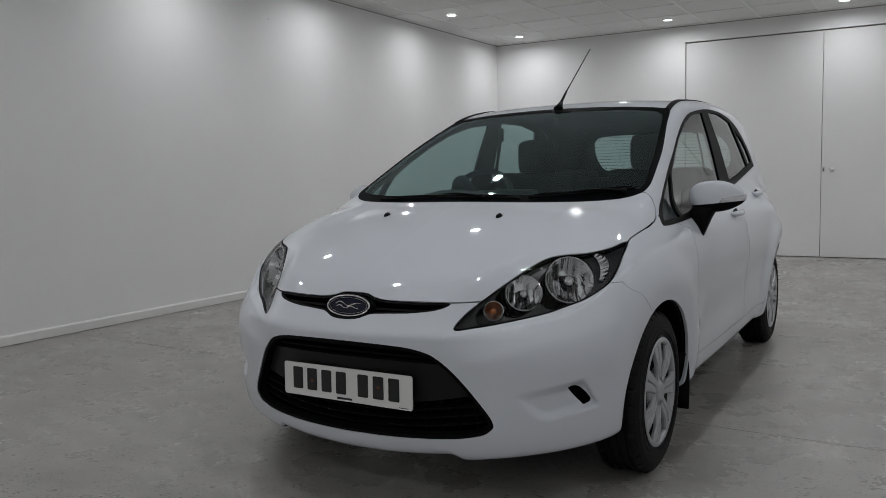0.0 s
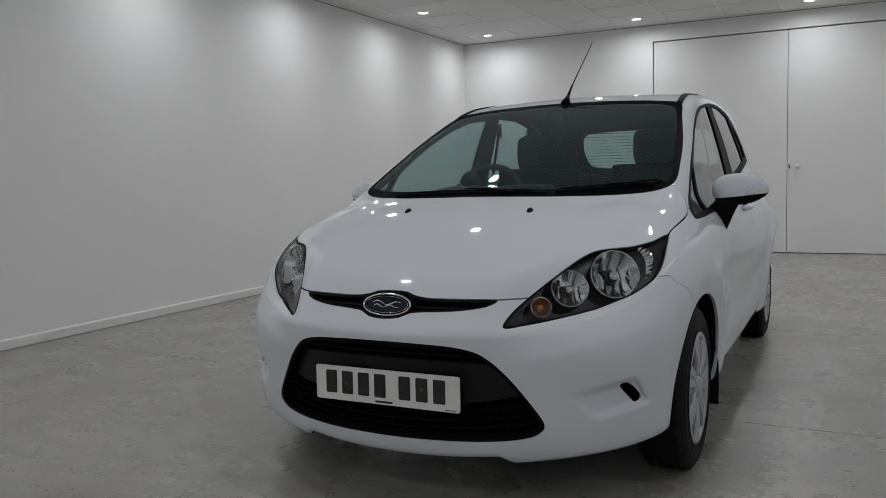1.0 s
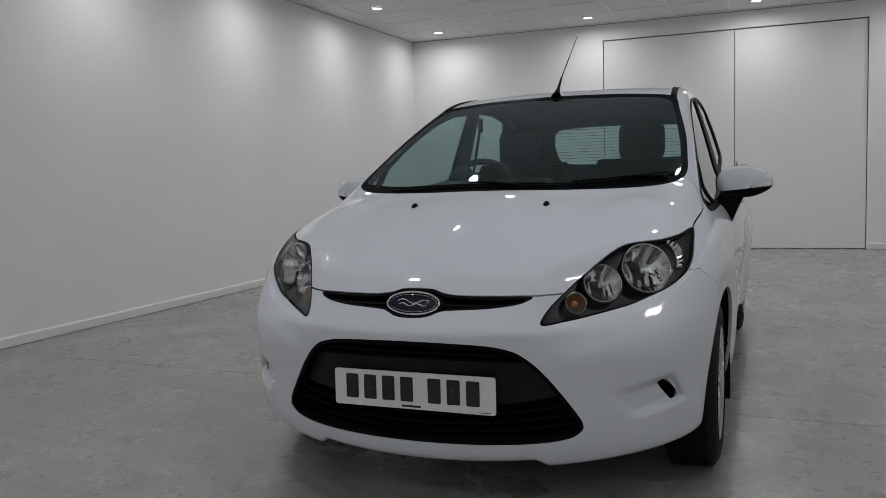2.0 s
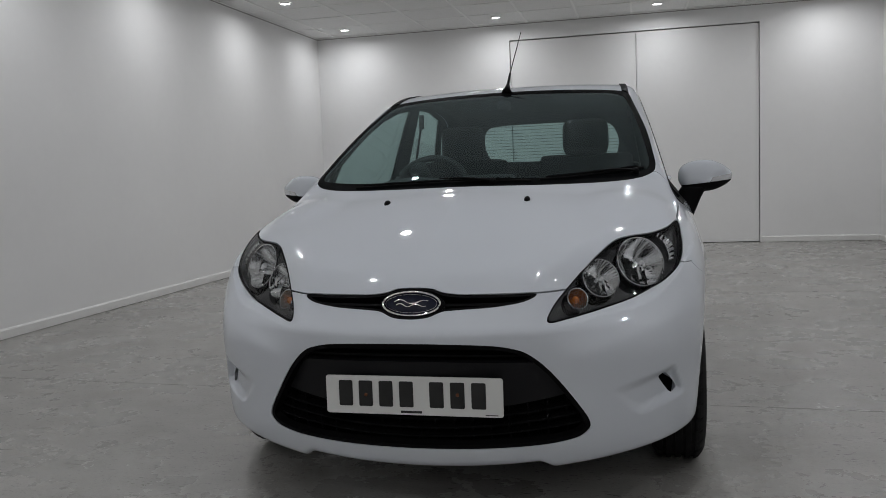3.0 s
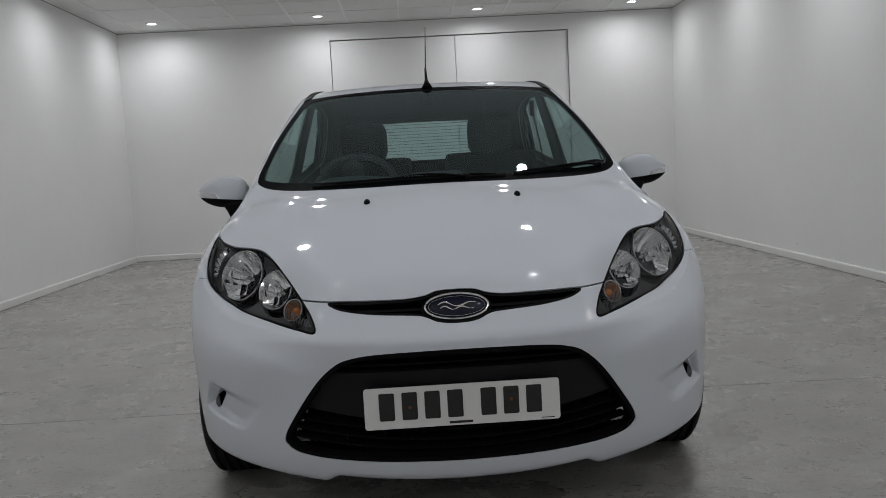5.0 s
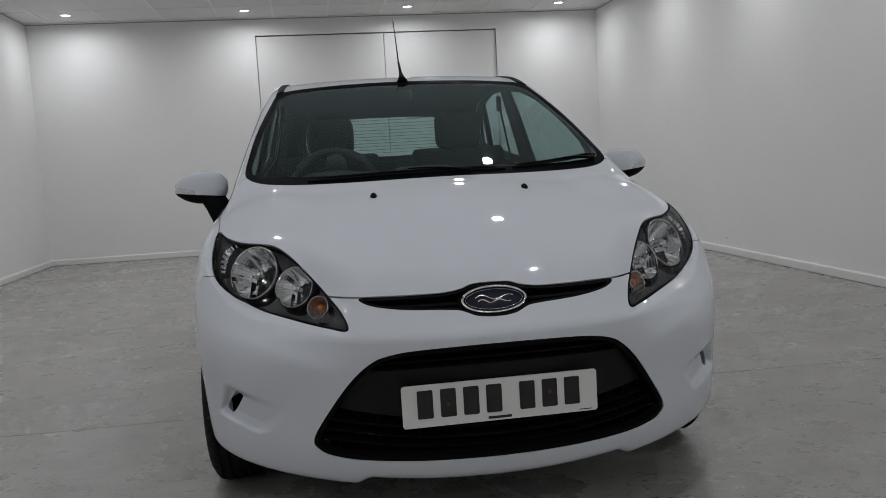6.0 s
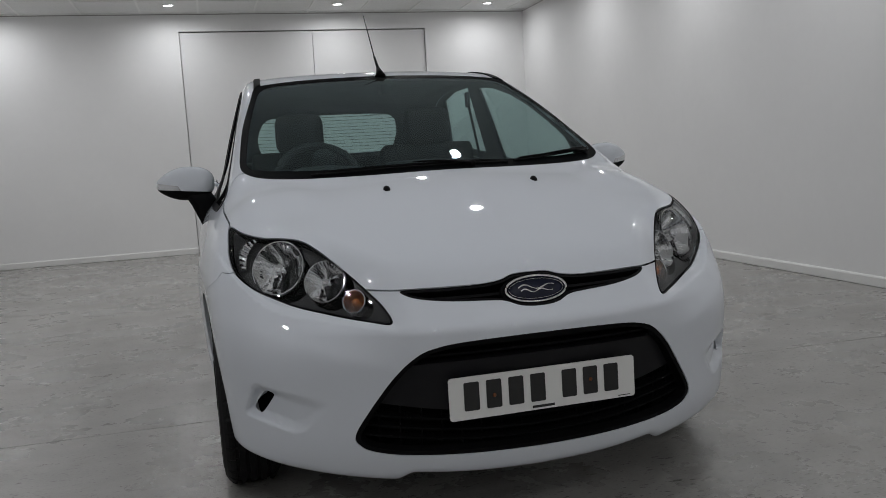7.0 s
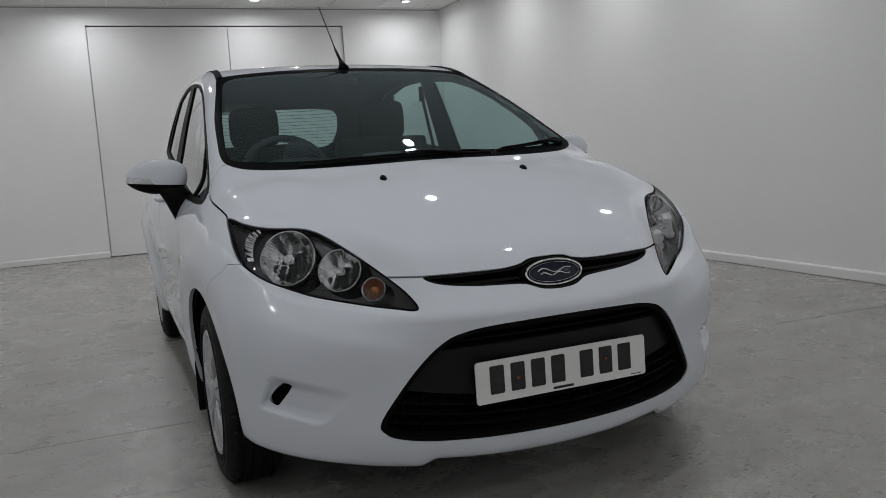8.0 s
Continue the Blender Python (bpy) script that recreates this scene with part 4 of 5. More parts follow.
def headlight(sgn):
    h = new("headlight")
    h.parent = car
    tagged(h, "clear-lensed headlight with dark housing and chrome bowls")
    circles = [lambda P, c=c: np.maximum(np.hypot(P[:, 0] - c[0], P[:, 2] - c[1]) - c[2], -1) for c in BOWLS]
    base = lens
    for c in circles:
        base = cut(base, c, 0.005)[1]
    panel("housing", base, HOUSING, h, 0.03, "dark lamp housing", side=sgn, lift=-0.022)
    panel("lens", lens, CLEAR, h, 0, "clear lens", side=sgn, lift=-0.001)
    panel("gasket", cut(lens, grown(LAMP, -0.0022), 0.004)[1], PLASTIC, h, 0.01, side=sgn, lift=0.0005)
    for i, (x, z, r) in enumerate(BOWLS):
        y = float(screen_depth(x, z)) + (0.034, 0.028, 0.02)[i]
        bowl = part("bowl", bowl_bm(r, (0.085, 0.06, 0.035)[i], (16, 11, 9)[i]), (REFLECT, REFLECT, WARM)[i], h, ("chrome reflector bowl", "chrome reflector bowl", "indicator bowl, chrome painted with the bulb's amber reflection")[i])
        bowl.matrix_local = pose(sgn * x, y, z, -22, 0, sgn * 30)
        ring = [(r * math.cos(2 * math.pi * k / 48), 0, r * math.sin(2 * math.pi * k / 48)) for k in range(48)]
        rim = part("bowl_rim", tube(bmesh.new(), ring, 0.0017, 8, True), CHROME, bowl, "", True)
        part("bowl_shroud", lathe([(r, 0.001), (r * 1.03, 0.0), (r * 1.06, 0.008), (r * 1.08, 0.03)], 48), DARKCHROME, bowl, "", True)
        if i == 2:
            bulb = part("bulb", lathe([(0.0, 0.0), (0.006, 0.001), (0.0105, 0.006), (0.0115, 0.014), (0.010, 0.03)], 18), AMBER, bowl, "amber bulb", True)
            bulb.location = (0, 0.005, 0)
        else:
            bulb = part("bulb", lathe([(0.0, 0.0), (0.004, 0.001), (0.0058, 0.006), (0.0058, 0.045)], 14), CHROME, bowl, "", True)
            bulb.location = (0, 0.022 - 0.01 * i, 0)
            bm = bmesh.new()
            bmesh.ops.create_uvsphere(bm, u_segments=18, v_segments=10, radius=r * 0.2, matrix=Matrix.Translation((0, 0.012, 0)) @ Matrix.Diagonal((1, 0.7, 1, 1)))
            bmesh.ops.bisect_plane(bm, geom=bm.verts[:] + bm.edges[:] + bm.faces[:], plane_co=(0, 0.016, 0), plane_no=(0, 1, 0), clear_outer=True)
            part("bulb_shield", bm, CHROME, bowl)
            for q in range(3):
                bm = box((-0.0016 + r * 0.33 * (q - 1), r * 0.45, -r * 0.82), (0.0016 + r * 0.33 * (q - 1), r * 0.75, -r * 0.25), 0.001)
                part("reflector_fin", bm, DARKCHROME, bowl)
            part("bulb_socket", lathe([(r * 0.26, r * 0.86), (r * 0.26, r * 0.98), (0.001, r * 1.0)], 20), DARKCHROME, bowl, "", True)
    # ribbed prism field at the inner tip, and the fluted end of the big bowl
    for k in range(16):
        x = 0.398 + 0.0052 * k
        zt = 0.618 + 0.0022 * k
        ends = [(sgn * (x + 0.006 * q), float(screen_depth(x + 0.006 * q, 0.606 + (zt - 0.606) * q)) + 0.016, 0.606 + (zt - 0.606) * q) for q in (0, 0.5, 1)]
        part("prism", tube(bmesh.new(), ends, 0.0008, 5), PRISM, h)
    cx, cz = BOWLS[0][:2]
    for k in range(9):
        a0, a1 = radians(-4 + 8 * k), radians(3 + 8 * k)
        am = (a0 + a1) / 2
        reach = 0.106 - 0.0013 * abs(k - 3) ** 1.5
        bm = bmesh.new()
        vs = []
        for rad, ang, lift in ((0.083, a0, 0.021), (0.083, a1, 0.021), (reach, a1, 0.021), (reach, a0, 0.021), (0.086, am, 0.012), (reach - 0.003, am, 0.013)):
            x, z = cx + rad * math.cos(ang), cz + rad * math.sin(ang)
            vs.append(bm.verts.new((sgn * x, float(screen_depth(x, z)) + lift, z)))
        for f in ((0, 4, 5, 3), (1, 2, 5, 4), (0, 1, 4), (3, 5, 2)):
            bm.faces.new([vs[q] for q in f])
        bmesh.ops.recalc_face_normals(bm, faces=bm.faces[:])
        part("flute", bm, REFLECT, h)


def screen_depth(x, z):
    """How far back the front of the form lies at a front-view point."""
    y = np.linspace(-0.1, 1.2, 2600)
    f = body(np.stack([np.full_like(y, x), y, np.full_like(y, z)], 1))
    return y[np.argmax(f < 0)]


for sgn in (1, -1):
    headlight(sgn)


def top_height(x, y):
    z = np.linspace(0.5, 1.6, 2200)
    f = body(np.stack([np.full_like(z, x), np.full_like(z, y), z], 1))
    return float(z[len(z) - 1 - np.argmax(f[::-1] < 0)])


def flank(y, z):
    x = np.linspace(0.3, 1.0, 1400)
    f = body(np.stack([x, np.full_like(x, y), np.full_like(x, z)], 1))
    return float(x[len(x) - 1 - np.argmax(f[::-1] < 0)])


# ---- things on the skin ----
def washer_jets():
    for x in (-0.2525, 0.2525):
        bm = bmesh.new()
        bmesh.ops.create_icosphere(bm, subdivisions=3, radius=1, matrix=Matrix.Diagonal((0.011, 0.02, 0.013, 1)))
        bmesh.ops.bisect_plane(bm, geom=bm.verts[:] + bm.edges[:] + bm.faces[:], plane_co=(0, 0, 0), plane_no=(0, 0, -1), clear_outer=True)
        j = part("washer_jet", bm, PLASTIC, car, "black plastic washer jet", True)
        j.location, j.rotation_euler = (x, 0.675, top_height(x, 0.675) - 0.001), (radians(14), 0, 0)


def wiper(path, pivot):
    w = new("wiper")
    w.parent = car
    tagged(w, "black wiper arm and blade resting on the glass")
    up = lambda x, y, h: (x, y - 0.004, top_height(x, y) + h)
    n = 14
    (x0, y0), (x1, y1) = path
    line = lambda h, a=0.0, b=1.0: [up(x0 + (x1 - x0) * t, y0 + (y1 - y0) * t - 0.045 * math.sin(math.pi * t) * abs(x1 - x0), h) for t in (a + (b - a) * k / n for k in range(n + 1))]
    part("blade", tube(bmesh.new(), line(0.003), 0.0045, 6), RUBBER, w)
    part("blade_spoiler", tube(bmesh.new(), line(0.009, 0.05, 0.95), [0.002] + [0.005] * (n - 1) + [0.002], 6), PLASTIC, w)
    mid = up(x0 + (x1 - x0) * 0.5, y0 + (y1 - y0) * 0.5 - 0.022, 0.014)
    piv = up(*pivot, 0.008)
    arm = [Vector(piv).lerp(Vector(mid), t) + Vector((0, 0, 0.006 * math.sin(math.pi * t))) for t in (k / 6 for k in range(7))]
    part("arm", tube(bmesh.new(), arm, [0.010, 0.009, 0.008, 0.007, 0.006, 0.005, 0.004], 8, flat=0.6), PLASTIC, w, "", True)
    part("pivot_cap", lathe([(0, -0.010), (0.008, -0.009), (0.012, -0.004), (0.012, 0.01)], 18), PLASTIC, w, "", True).matrix_local = Matrix.Translation(piv) @ pose(0, 0, 0, -60)


washer_jets()
wiper([(0.645, 1.085), (0.27, 0.905)], (0.615, 1.035))
wiper([(0.24, 0.890), (-0.46, 0.935)], (0.10, 0.865))


def antenna():
    a = new("roof_antenna")
    a.parent = car
    z = top_height(0, 1.9)
    tagged(a, "black whip antenna raked back on the roof")
    part("base", tube(bmesh.new(), [(0, 1.872, z - 0.006), (0, 1.885, z + 0.012), (0, 1.91, z + 0.034)], [0.026, 0.016, 0.009], 14), PLASTIC, a, "", True)
    part("sleeve", tube(bmesh.new(), [(0, 1.905, z + 0.03), (0, 1.985, z + 0.098)], [0.0075, 0.005], 10), RUBBER, a, "", True)
    part("mast", tube(bmesh.new(), [(0, 1.98, z + 0.094), (0.018, 2.285, z + 0.345)], [0.0028, 0.0022], 8), PLASTIC, a, "", True)


antenna()


def egg(sgn):
    """The mirror shell's form: a flattened egg that narrows outwards."""
    nu, nv = 72, 48
    P, T = [], []
    for i in range(nu):
        for j in range(nv + 1):
            a, b = 2 * math.pi * i / nu, -math.pi / 2 + math.pi * j / nv
            ca, sa, cb, sb = math.cos(a), math.sin(a), math.cos(b), math.sin(b)
            p = lambda v, e: math.copysign(abs(v) ** e, v)
            x, y, z = p(ca, 0.8) * p(cb, 0.75), p(sa, 0.7) * p(cb, 0.75), p(sb, 0.8)
            taper = 1 - 0.42 * max(0, x) ** 1.6
            P.append((0.888 + 0.108 * x, 1.385 + 0.068 * y * (1 - 0.2 * max(0, x)) + 0.045 * (x * 0.5 + 0.5) ** 2 + (0.02 * abs(y) if y < 0 else 0), 0.962 + 0.064 * z * taper - 0.004 * max(0, x) ** 2))
    for i in range(nu):
        for j in range(nv):
            a, b, c, d = i * (nv + 1) + j, ((i + 1) % nu) * (nv + 1) + j, ((i + 1) % nu) * (nv + 1) + j + 1, i * (nv + 1) + j + 1
            T += [(a, b, c), (a, c, d)]
    return np.array(P), np.array(T)


def vertex_normals(P, T):
    n = np.cross(P[T[:, 1]] - P[T[:, 0]], P[T[:, 2]] - P[T[:, 0]])
    N = np.zeros_like(P)
    for k in range(3):
        np.add.at(N, T[:, k], n)
    return N / np.maximum(np.linalg.norm(N, axis=1), 1e-12)[:, None]


def flip(P, T, sgn):
    return (P, T) if sgn > 0 else (P * (-1, 1, 1), T[:, ::-1])


LEDWHITE = material("indicator_lens", (0.75, 0.76, 0.78), 0.15, 0.7, coat=1.0)
MIRROR = material("mirror_glass", (0.9, 0.9, 0.9), 0.02, 1.0)


def door_mirror(sgn):
    m = new("door_mirror")
    m.parent = car
    tagged(m, "white door mirror with a black foot and clear indicator")
    P, T = egg(1)
    low = lambda P: P[:, 2] - (0.926 + 0.09 * np.maximum(P[:, 0] - 0.80, 0))
    strip = lambda P: np.maximum.reduce([P[:, 2] - (0.968 - 0.17 * (0.995 - P[:, 0])), 0.90 + 0.6 * (P[:, 2] - 0.93) - P[:, 0], P[:, 1] - 1.46])
    bottom, cap = cut((P, T), low, 0.01, False)
    lamp, cap = cut(cap, strip, 0.006, False)
    face = lambda P: 1.452 - P[:, 1]
    back, cap = cut(cap, face, 0.01, False)
    for nm, (p, t), mat, lab in (("cap", cap, PAINT, "white cap"), ("lower_shell", bottom, PLASTIC, ""), ("indicator", lamp, LEDWHITE, "clear indicator strip"), ("mirror_glass", back, MIRROR, "")):
        p, t = flip(p, t, sgn)
        part_ob = shell(nm, p, t, vertex_normals(p, t), mat, m, 0.003 if nm != "mirror_glass" else 0)
    # foot: a tapering black wedge down to the door
    bm = bmesh.new()
    rings = []
    for k, (x, y, z, a, b) in enumerate(((0.850, 1.395, 0.935, 0.046, 0.040), (0.833, 1.391, 0.902, 0.052, 0.042), (0.822, 1.387, 0.874, 0.048, 0.038), (0.820, 1.383, 0.82, 0.027, 0.028), (0.820, 1.382, 0.764, 0.005, 0.010))):
        rings.append([bm.verts.new((sgn * (x + a * math.copysign(abs(math.cos(t)) ** 0.6, math.cos(t))), y + b * math.copysign(abs(math.sin(t)) ** 0.6, math.sin(t)), z)) for t in (2 * math.pi * q / 20 for q in range(20))])
    for p, q in zip(rings, rings[1:]):
        for k in range(20):
            bm.faces.new((p[k], p[(k + 1) % 20], q[(k + 1) % 20], q[k]))
    bm.faces.new(rings[0])
    bm.faces.new(rings[-1])
    bmesh.ops.recalc_face_normals(bm, faces=bm.faces[:])
    part("foot", bm, PLASTIC, m, "matt black foot", True)


for sgn in (1, -1):
    door_mirror(sgn)


def door_handle(sgn, y, z):
    h = new("door_handle")
    h.parent = car
    tagged(h, "white pull handle over a black disc in place of a cup")
    w = 0.105
    pts = []
    for k in range(11):
        t = k / 10
        yy = y - w + 2 * w * t
        pts.append((sgn * (flank(yy, z) + 0.004 + 0.026 * math.sin(math.pi * t) ** 0.6), yy, z + 0.004 * t))
    part("grip", tube(bmesh.new(), pts, [0.008] + [0.013] * 9 + [0.008], 10), PAINT, h, "", True)
    # a flat black disc on the door paints the shade of the handle's hollow
    bm = bmesh.new()
    bmesh.ops.create_icosphere(bm, subdivisions=3, radius=1, matrix=Matrix.Diagonal((0.004, 0.07, 0.03, 1)))
    part("cup", bm, PLASTIC, h, "black disc standing for the cup's shade", True).location = (sgn * (flank(y, z - 0.005) - 0.001), y - 0.01, z - 0.005)


for sgn in (1, -1):
    door_handle(sgn, 2.12, 0.855)
    door_handle(sgn, 3.03, 0.925)


# ---- wheels ----
# steel coloured near black to paint the shade in the spoke gaps
SHADED_STEEL = material("shaded_steel", (0.006, 0.006, 0.0065), 0.8, spec=0.1)
TRIMSILVER = material("wheel_trim_silver", (0.42, 0.43, 0.45), 0.35, 0.35)


def wheel():
    """One wheel, its outer face towards +x, its hub at the origin."""
    w = new("wheel")
    R = TYRE_R
    tagged(w, "black tyre with a silver multi-spoke wheel trim")
    half = 0.088
    prof = [(0.176, 0.070), (0.19, 0.082), (0.225, half), (0.255, half - 0.003), (0.272, half - 0.012), (R - 0.004, half - 0.022)]
    grooves = []
    for g in (0.045, 0.016, -0.016, -0.045):
        grooves += [(R, g + 0.0065), (R - 0.007, g + 0.005), (R - 0.007, g - 0.005), (R, g - 0.0065)]
    prof = prof + [(R, half - 0.030)] + grooves + [(R, -half + 0.03), (R - 0.004, -half + 0.022), (0.255, -half + 0.003), (0.225, -half), (0.176, -0.07)]
    seg = 210
    bm = lathe(prof, seg, "x")
    for i, v in enumerate(bm.verts):
        if i % seg % 6 == 0 and abs(v.co.x) > 0.05 and math.hypot(v.co.y, v.co.z) > R - 0.008:
            v.co.y *= 1 - 0.006 / R
            v.co.z *= 1 - 0.006 / R
    tyre = part("tyre", bm, RUBBER, w, "black rubber tyre", False)
    for r0 in (0.213, 0.232):
        ring = [(0.0872, r0 * math.cos(2 * math.pi * k / 90), r0 * math.sin(2 * math.pi * k / 90)) for k in range(90)]
        part("sidewall_rib", tube(bmesh.new(), ring, 0.0016, 6, True), RUBBER, tyre, "", True)
    # trim: outer ring, spokes with a groove, hub
    trim = part("wheel_trim", lathe([(0.198, 0.066), (0.198, 0.080), (0.192, 0.086), (0.182, 0.086), (0.174, 0.080), (0.172, 0.06)], 72, "x"), TRIMSILVER, w, "silver wheel trim", True)
    # the disc sits well forward so its painted shade fills the gaps
    part("steel_disc", lathe([(0.0, 0.058), (0.12, 0.062), (0.176, 0.064)], 48, "x"), SHADED_STEEL, w, "steel disc behind the trim, blackened for the shade between spokes", True)
    part("hub_cap", lathe([(0.0, 0.092), (0.028, 0.091), (0.034, 0.088), (0.040, 0.078), (0.062, 0.082), (0.07, 0.07)], 40, "x"), TRIMSILVER, trim, "", True)
    bm0 = bmesh.new()
    n = 7
    for s in (-1, 1):
        v = []
        for r, wi, wo, x in ((0.050, 0.0015, 0.021, 0.083), (0.12, 0.002, 0.029, 0.089), (0.180, 0.0025, 0.043, 0.084)):
            v.append([bm0.verts.new((x - d, s * q, r)) for q, d in ((wi, 0.004), (wi + 0.002, 0.0), (wo - 0.003, 0.0), (wo, 0.006), (wo, 0.014), (wi, 0.014))])
        for p, q in zip(v, v[1:]):
            for k in range(6):
                bm0.faces.new((p[k], p[(k + 1) % 6], q[(k + 1) % 6], q[k]))
        bm0.faces.new(v[0])
        bm0.faces.new(v[-1])
    bmesh.ops.recalc_face_normals(bm0, faces=bm0.faces[:])
    spoke = part("spoke", bm0, TRIMSILVER, trim)
    for k in range(1, n):
        o = new("spoke", spoke.data)
        o.parent = trim
        o.rotation_euler = (2 * math.pi * k / n, 0, 0)
    part("trim_pan", lathe([(0.06, 0.070), (0.082, 0.071), (0.088, 0.060)], 48, "x"), TRIMSILVER, trim, "", True)
    return w


first = wheel()
first.parent = car
first.matrix_local = pose(0.742, AXLE_F, TYRE_R - 0.004, 12)
for x, y, turn, rz in ((-0.742, AXLE_F, 31, 180), (0.735, AXLE_R, 5, 0), (-0.735, AXLE_R, 20, 180)):
    copy_thing(first, pose(x, y, TYRE_R - 0.004, 0, 0, rz) @ pose(0, 0, 0, turn))


def arch_liner(sgn, axle):
    bm = bmesh.new()
    seg = 28
    x0, x1 = 0.50, 0.80
    A, B = [], []
    for k in range(seg + 1):
        a = math.radians(-8 + 196 * k / seg)
        c, s = math.cos(a) * (ARCH_R + 0.012), math.sin(a) * (ARCH_R + 0.012)
        A.append(bm.verts.new((sgn * x0, axle + c, 0.285 + s)))
        B.append(bm.verts.new((sgn * (flank(axle + c, max(0.26, 0.285 + s)) - 0.012), axle + c, 0.285 + s)))
    for k in range(seg):
        bm.faces.new((A[k], A[k + 1], B[k + 1], B[k]))
    bm.faces.new(A)
    part("arch_liner", bm, GAP, car, "black wheel arch liner", True)


def mudflap(sgn, y):
    bm = bmesh.new()
    sec = []
    for k in range(7):
        t = k / 6
        z = 0.36 - 0.225 * t
        yy = y + 0.05 * math.sin(0.6 + 1.6 * t) - 0.01
        wd = 0.11 - 0.07 * t ** 4
        sec.append([bm.verts.new(c) for c in ((sgn * 0.842, yy, z), (sgn * 0.842, yy + 0.012, z), (sgn * (0.842 - wd), yy + 0.012, z), (sgn * (0.842 - wd), yy, z))])
    for p, q in zip(sec, sec[1:]):
        for k in range(4):
            bm.faces.new((p[k], p[(k + 1) % 4], q[(k + 1) % 4], q[k]))
    bm.faces.new(sec[0])
    bm.faces.new(sec[-1])
    bmesh.ops.recalc_face_normals(bm, faces=bm.faces[:])
    part("mudflap", bm, PLASTIC, car, "black plastic mudflap", True)


for sgn in (1, -1):
    for axle in (AXLE_F, AXLE_R):
        arch_liner(sgn, axle)
    mudflap(sgn, AXLE_F + 0.305)


# ---- cabin ----
def cushion(lo, hi, bevel):
    return add_box(bmesh.new(), lo, hi, bevel)


def soft(bm, cuts=2, fac=0.5):
    bmesh.ops.subdivide_edges(bm, edges=bm.edges[:], cuts=cuts, use_grid_fill=True)
    for _ in range(4):
        bmesh.ops.smooth_vert(bm, verts=bm.verts[:], factor=fac, use_axis_x=True, use_axis_y=True, use_axis_z=True)
    return bm


def front_seat():
    s = new("front_seat")
    tagged(s, "dark fabric front seat with a broad headrest")
    back = part("backrest", soft(cushion((-0.25, -0.07, 0.42), (0.25, 0.07, 1.10), 0.03), 5), FABRIC, s, "", True)
    back.rotation_euler = (radians(-14), 0, 0)
    back.location = (0, -0.10, 0.02)
    for x in (-0.22, 0.22):
        b = part("bolster", soft(cushion((x - 0.05, -0.11, 0.46), (x + 0.05, 0.05, 0.98), 0.03), 4), FABRIC, s, "", True)
        b.rotation_euler, b.location = (radians(-14), 0, 0), (0, -0.10, 0.02)
    part("seat_base", soft(cushion((-0.26, -0.55, 0.30), (0.26, 0.02, 0.47), 0.03), 4), FABRIC, s, "", True)
    head = part("headrest", soft(cushion((-0.122, -0.06, 1.085), (0.122, 0.05, 1.285), 0.045), 4, 0.35), FABRIC, s, "", True)
    head.location = (0, 0.12, 0)
    for x in (-0.065, 0.065):
        part("headrest_post", tube(bmesh.new(), [(x, 0.11, 1.02), (x, 0.115, 1.12)], 0.007, 8), CHROME, s, "", True)
    return s


seat = front_seat()
seat.parent = car
seat.matrix_local = pose(0.338, 2.26, -0.012)
copy_thing(seat, pose(-0.338, 2.26, -0.022))


def rear_bench():
    b = new("rear_bench")
    b.parent = car
    tagged(b, "dark fabric rear bench with low headrests")
    part("backrest", soft(cushion((-0.62, 3.02, 0.42), (0.62, 3.16, 1.035), 0.03), 6), FABRIC, b, "", True)
    part("cushion", soft(cushion((-0.62, 2.55, 0.3), (0.62, 3.05, 0.5), 0.03), 4), FABRIC, b, "", True)
    for x in (-0.36, 0.36):
        part("headrest", soft(cushion((x - 0.13, 3.05, 1.0), (x + 0.13, 3.13, 1.085), 0.03), 3, 0.35), FABRIC, b, "", True)
    part("parcel_shelf", box((-0.60, 3.17, 0.985), (0.60, 3.62, 1.005), 0.004), TRIM, b, "dark parcel shelf")


rear_bench()


def dashboard():
    d = new("dashboard")
    d.parent = car
    tagged(d, "dark grey moulded dashboard")
    bm = bmesh.new()
    rows = []
    for i in range(13):
        x = -0.66 + 0.11 * i
        hood = 0.045 * math.exp(-((x + 0.345) / 0.17) ** 4)
        mid = 0.03 * math.exp(-(x / 0.13) ** 4)
        y0 = 0.93 + 0.34 * x * x
        rows.append([bm.verts.new(p) for p in ((x, y0, 0.935), (x, 1.15, 0.952 + mid * 0.6), (x, 1.33, 0.962 + mid + hood * 0.5), (x, 1.42, 0.955 + mid + hood), (x, 1.47, 0.925 + hood), (x, 1.44, 0.82), (x, 1.40, 0.62), (x, 1.35, 0.45))])
    for p, q in zip(rows, rows[1:]):
        for k in range(7):
            bm.faces.new((p[k], q[k], q[k + 1], p[k + 1]))
    part("dash_moulding", bm, TRIM, d, "", True)
    part("centre_hood", soft(cushion((-0.11, 1.22, 0.95), (0.11, 1.38, 1.0), 0.02), 3), TRIM, d, "", True)


dashboard()


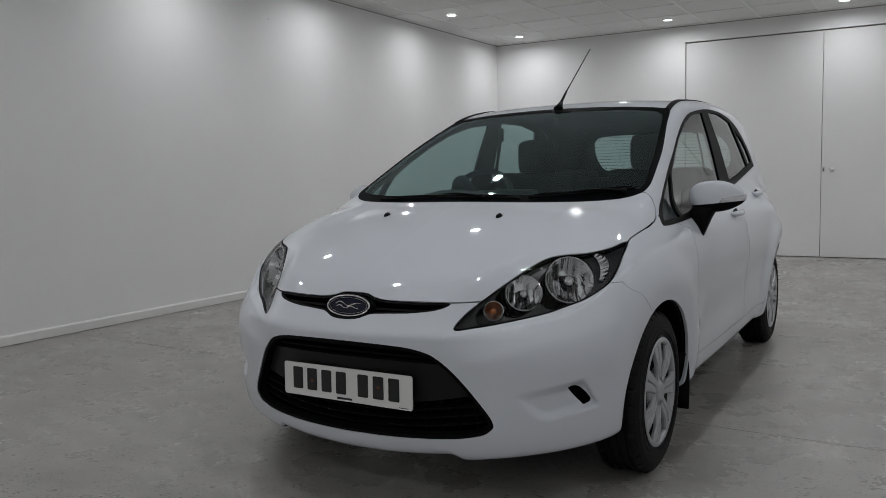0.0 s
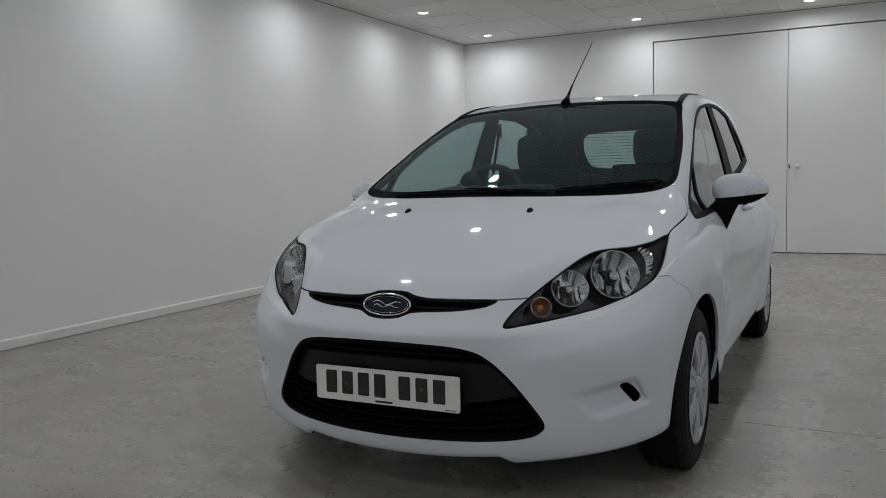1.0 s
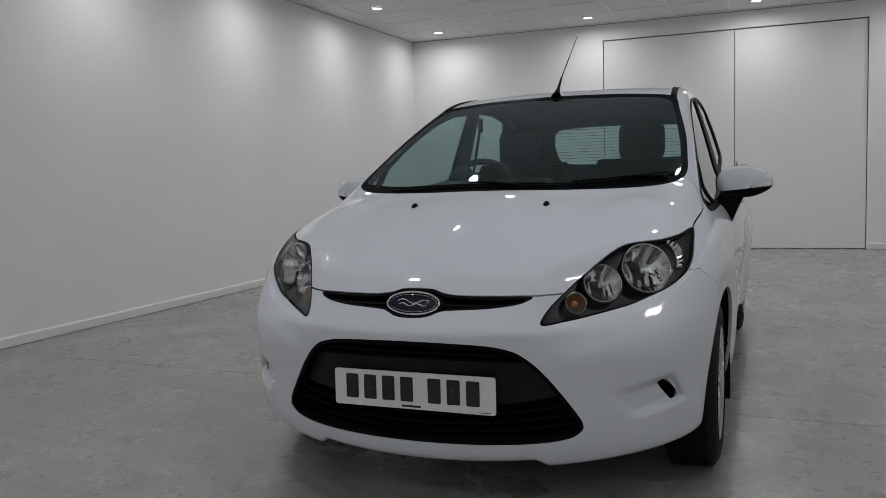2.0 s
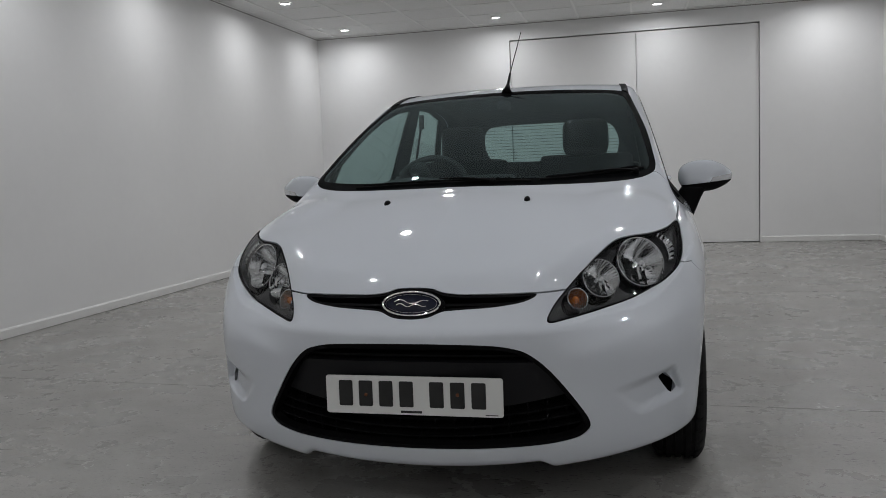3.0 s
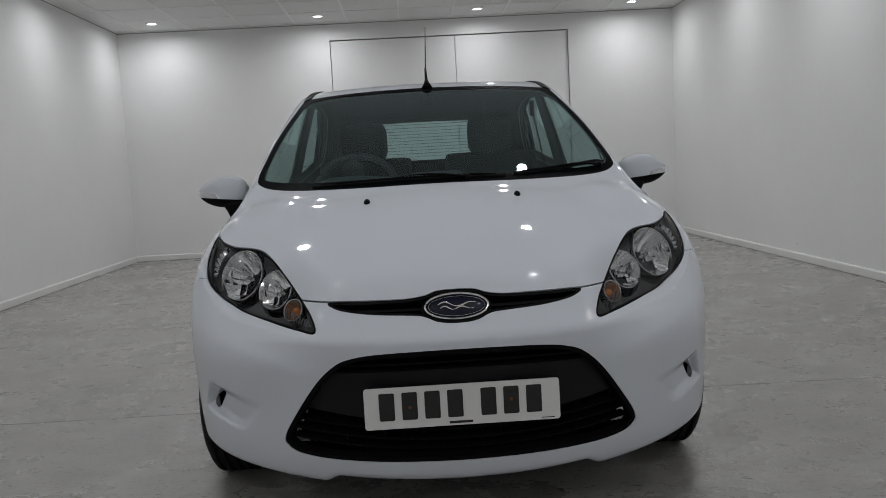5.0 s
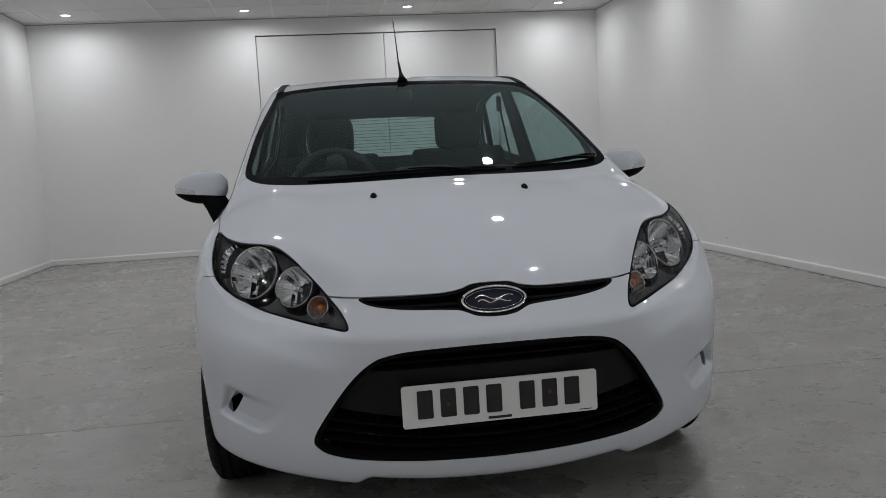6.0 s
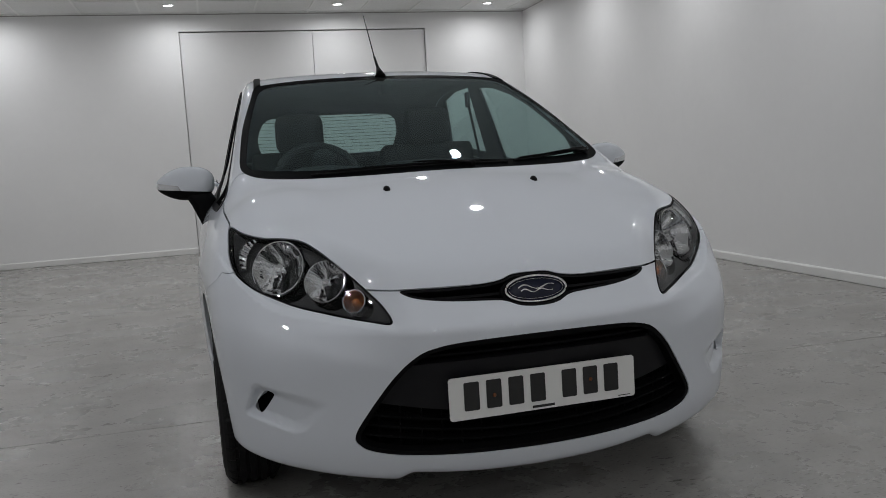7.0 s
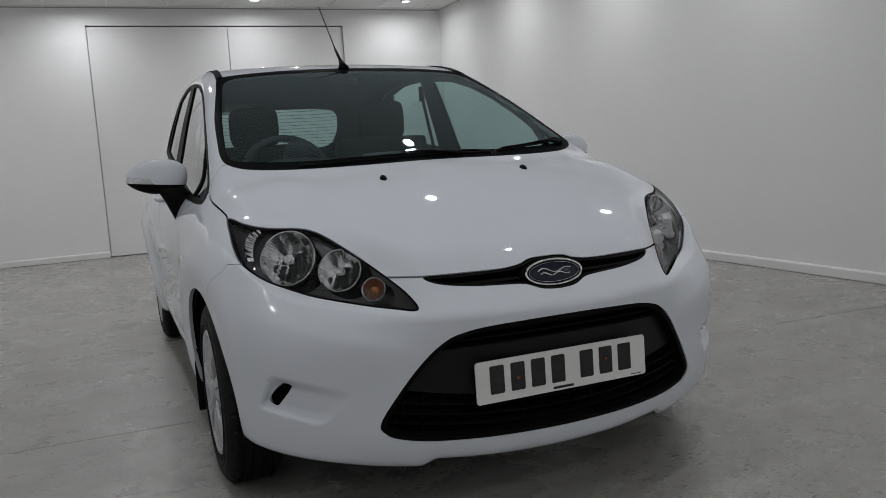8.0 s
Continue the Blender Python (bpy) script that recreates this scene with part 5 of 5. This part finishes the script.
def steering_wheel():
    s = new("steering_wheel")
    s.parent = car
    tagged(s, "black three-spoke steering wheel")
    s.matrix_local = pose(-0.345, 1.64, 0.925, -28)
    ring = [(0.182 * math.cos(2 * math.pi * k / 56), 0, 0.182 * math.sin(2 * math.pi * k / 56)) for k in range(56)]
    part("rim", tube(bmesh.new(), ring, 0.0155, 10, True), GLOVE, s, "", True)
    part("hub", soft(cushion((-0.075, -0.045, -0.07), (0.075, 0.02, 0.06), 0.02), 3), TRIM, s, "", True)
    for a in (0, 180, 270):
        part("wheel_spoke", tube(bmesh.new(), [(0.05 * math.cos(radians(a)), 0, 0.05 * math.sin(radians(a))), (0.175 * math.cos(radians(a)), 0, 0.175 * math.sin(radians(a)))], [0.024, 0.016], 8, flat=0.5), TRIM, s, "", True)
    part("column", tube(bmesh.new(), [(0, 0.0, 0), (0, -0.22, 0.0)], 0.045, 12), TRIM, s, "", True)


GLOVE = material("wheel_leather", (0.02, 0.02, 0.021), 0.55)
steering_wheel()


def cabin_small():
    # mirror foot on the screen, belts on the pillars
    z = top_height(0, 1.78)
    part("mirror_foot", soft(cushion((-0.03, 1.74, z - 0.06), (0.03, 1.82, z - 0.012), 0.012), 2), TRIM, car, "dark sensor housing on the screen", True)
    for sgn in (1, -1):
        part("seat_belt", tube(bmesh.new(), [(sgn * 0.57, 2.36, 1.30), (sgn * 0.60, 2.37, 1.15), (sgn * 0.66, 2.36, 0.8), (sgn * 0.67, 2.35, 0.5)], 0.022, 6, flat=0.12), FABRIC, car, "dark seat belt")
        part("belt_anchor", box((sgn * 0.57 - 0.012, 2.345, 1.26), (sgn * 0.57 + 0.012, 2.375, 1.34), 0.005), TRIM, car)


cabin_small()


def heater_lines():
    """Fine heating wires on the rear glass."""
    P, T = rear_glass
    for k in range(11):
        z = 1.092 + 0.0225 * k
        strip = cut(rear_glass, lambda P: np.abs(P[:, 2] - z) - 0.0013, 0.006)[0]
        if len(strip[1]):
            panel("heater_wire", strip, TRIM, rear_window, 0, lift=-0.003)


heater_lines()
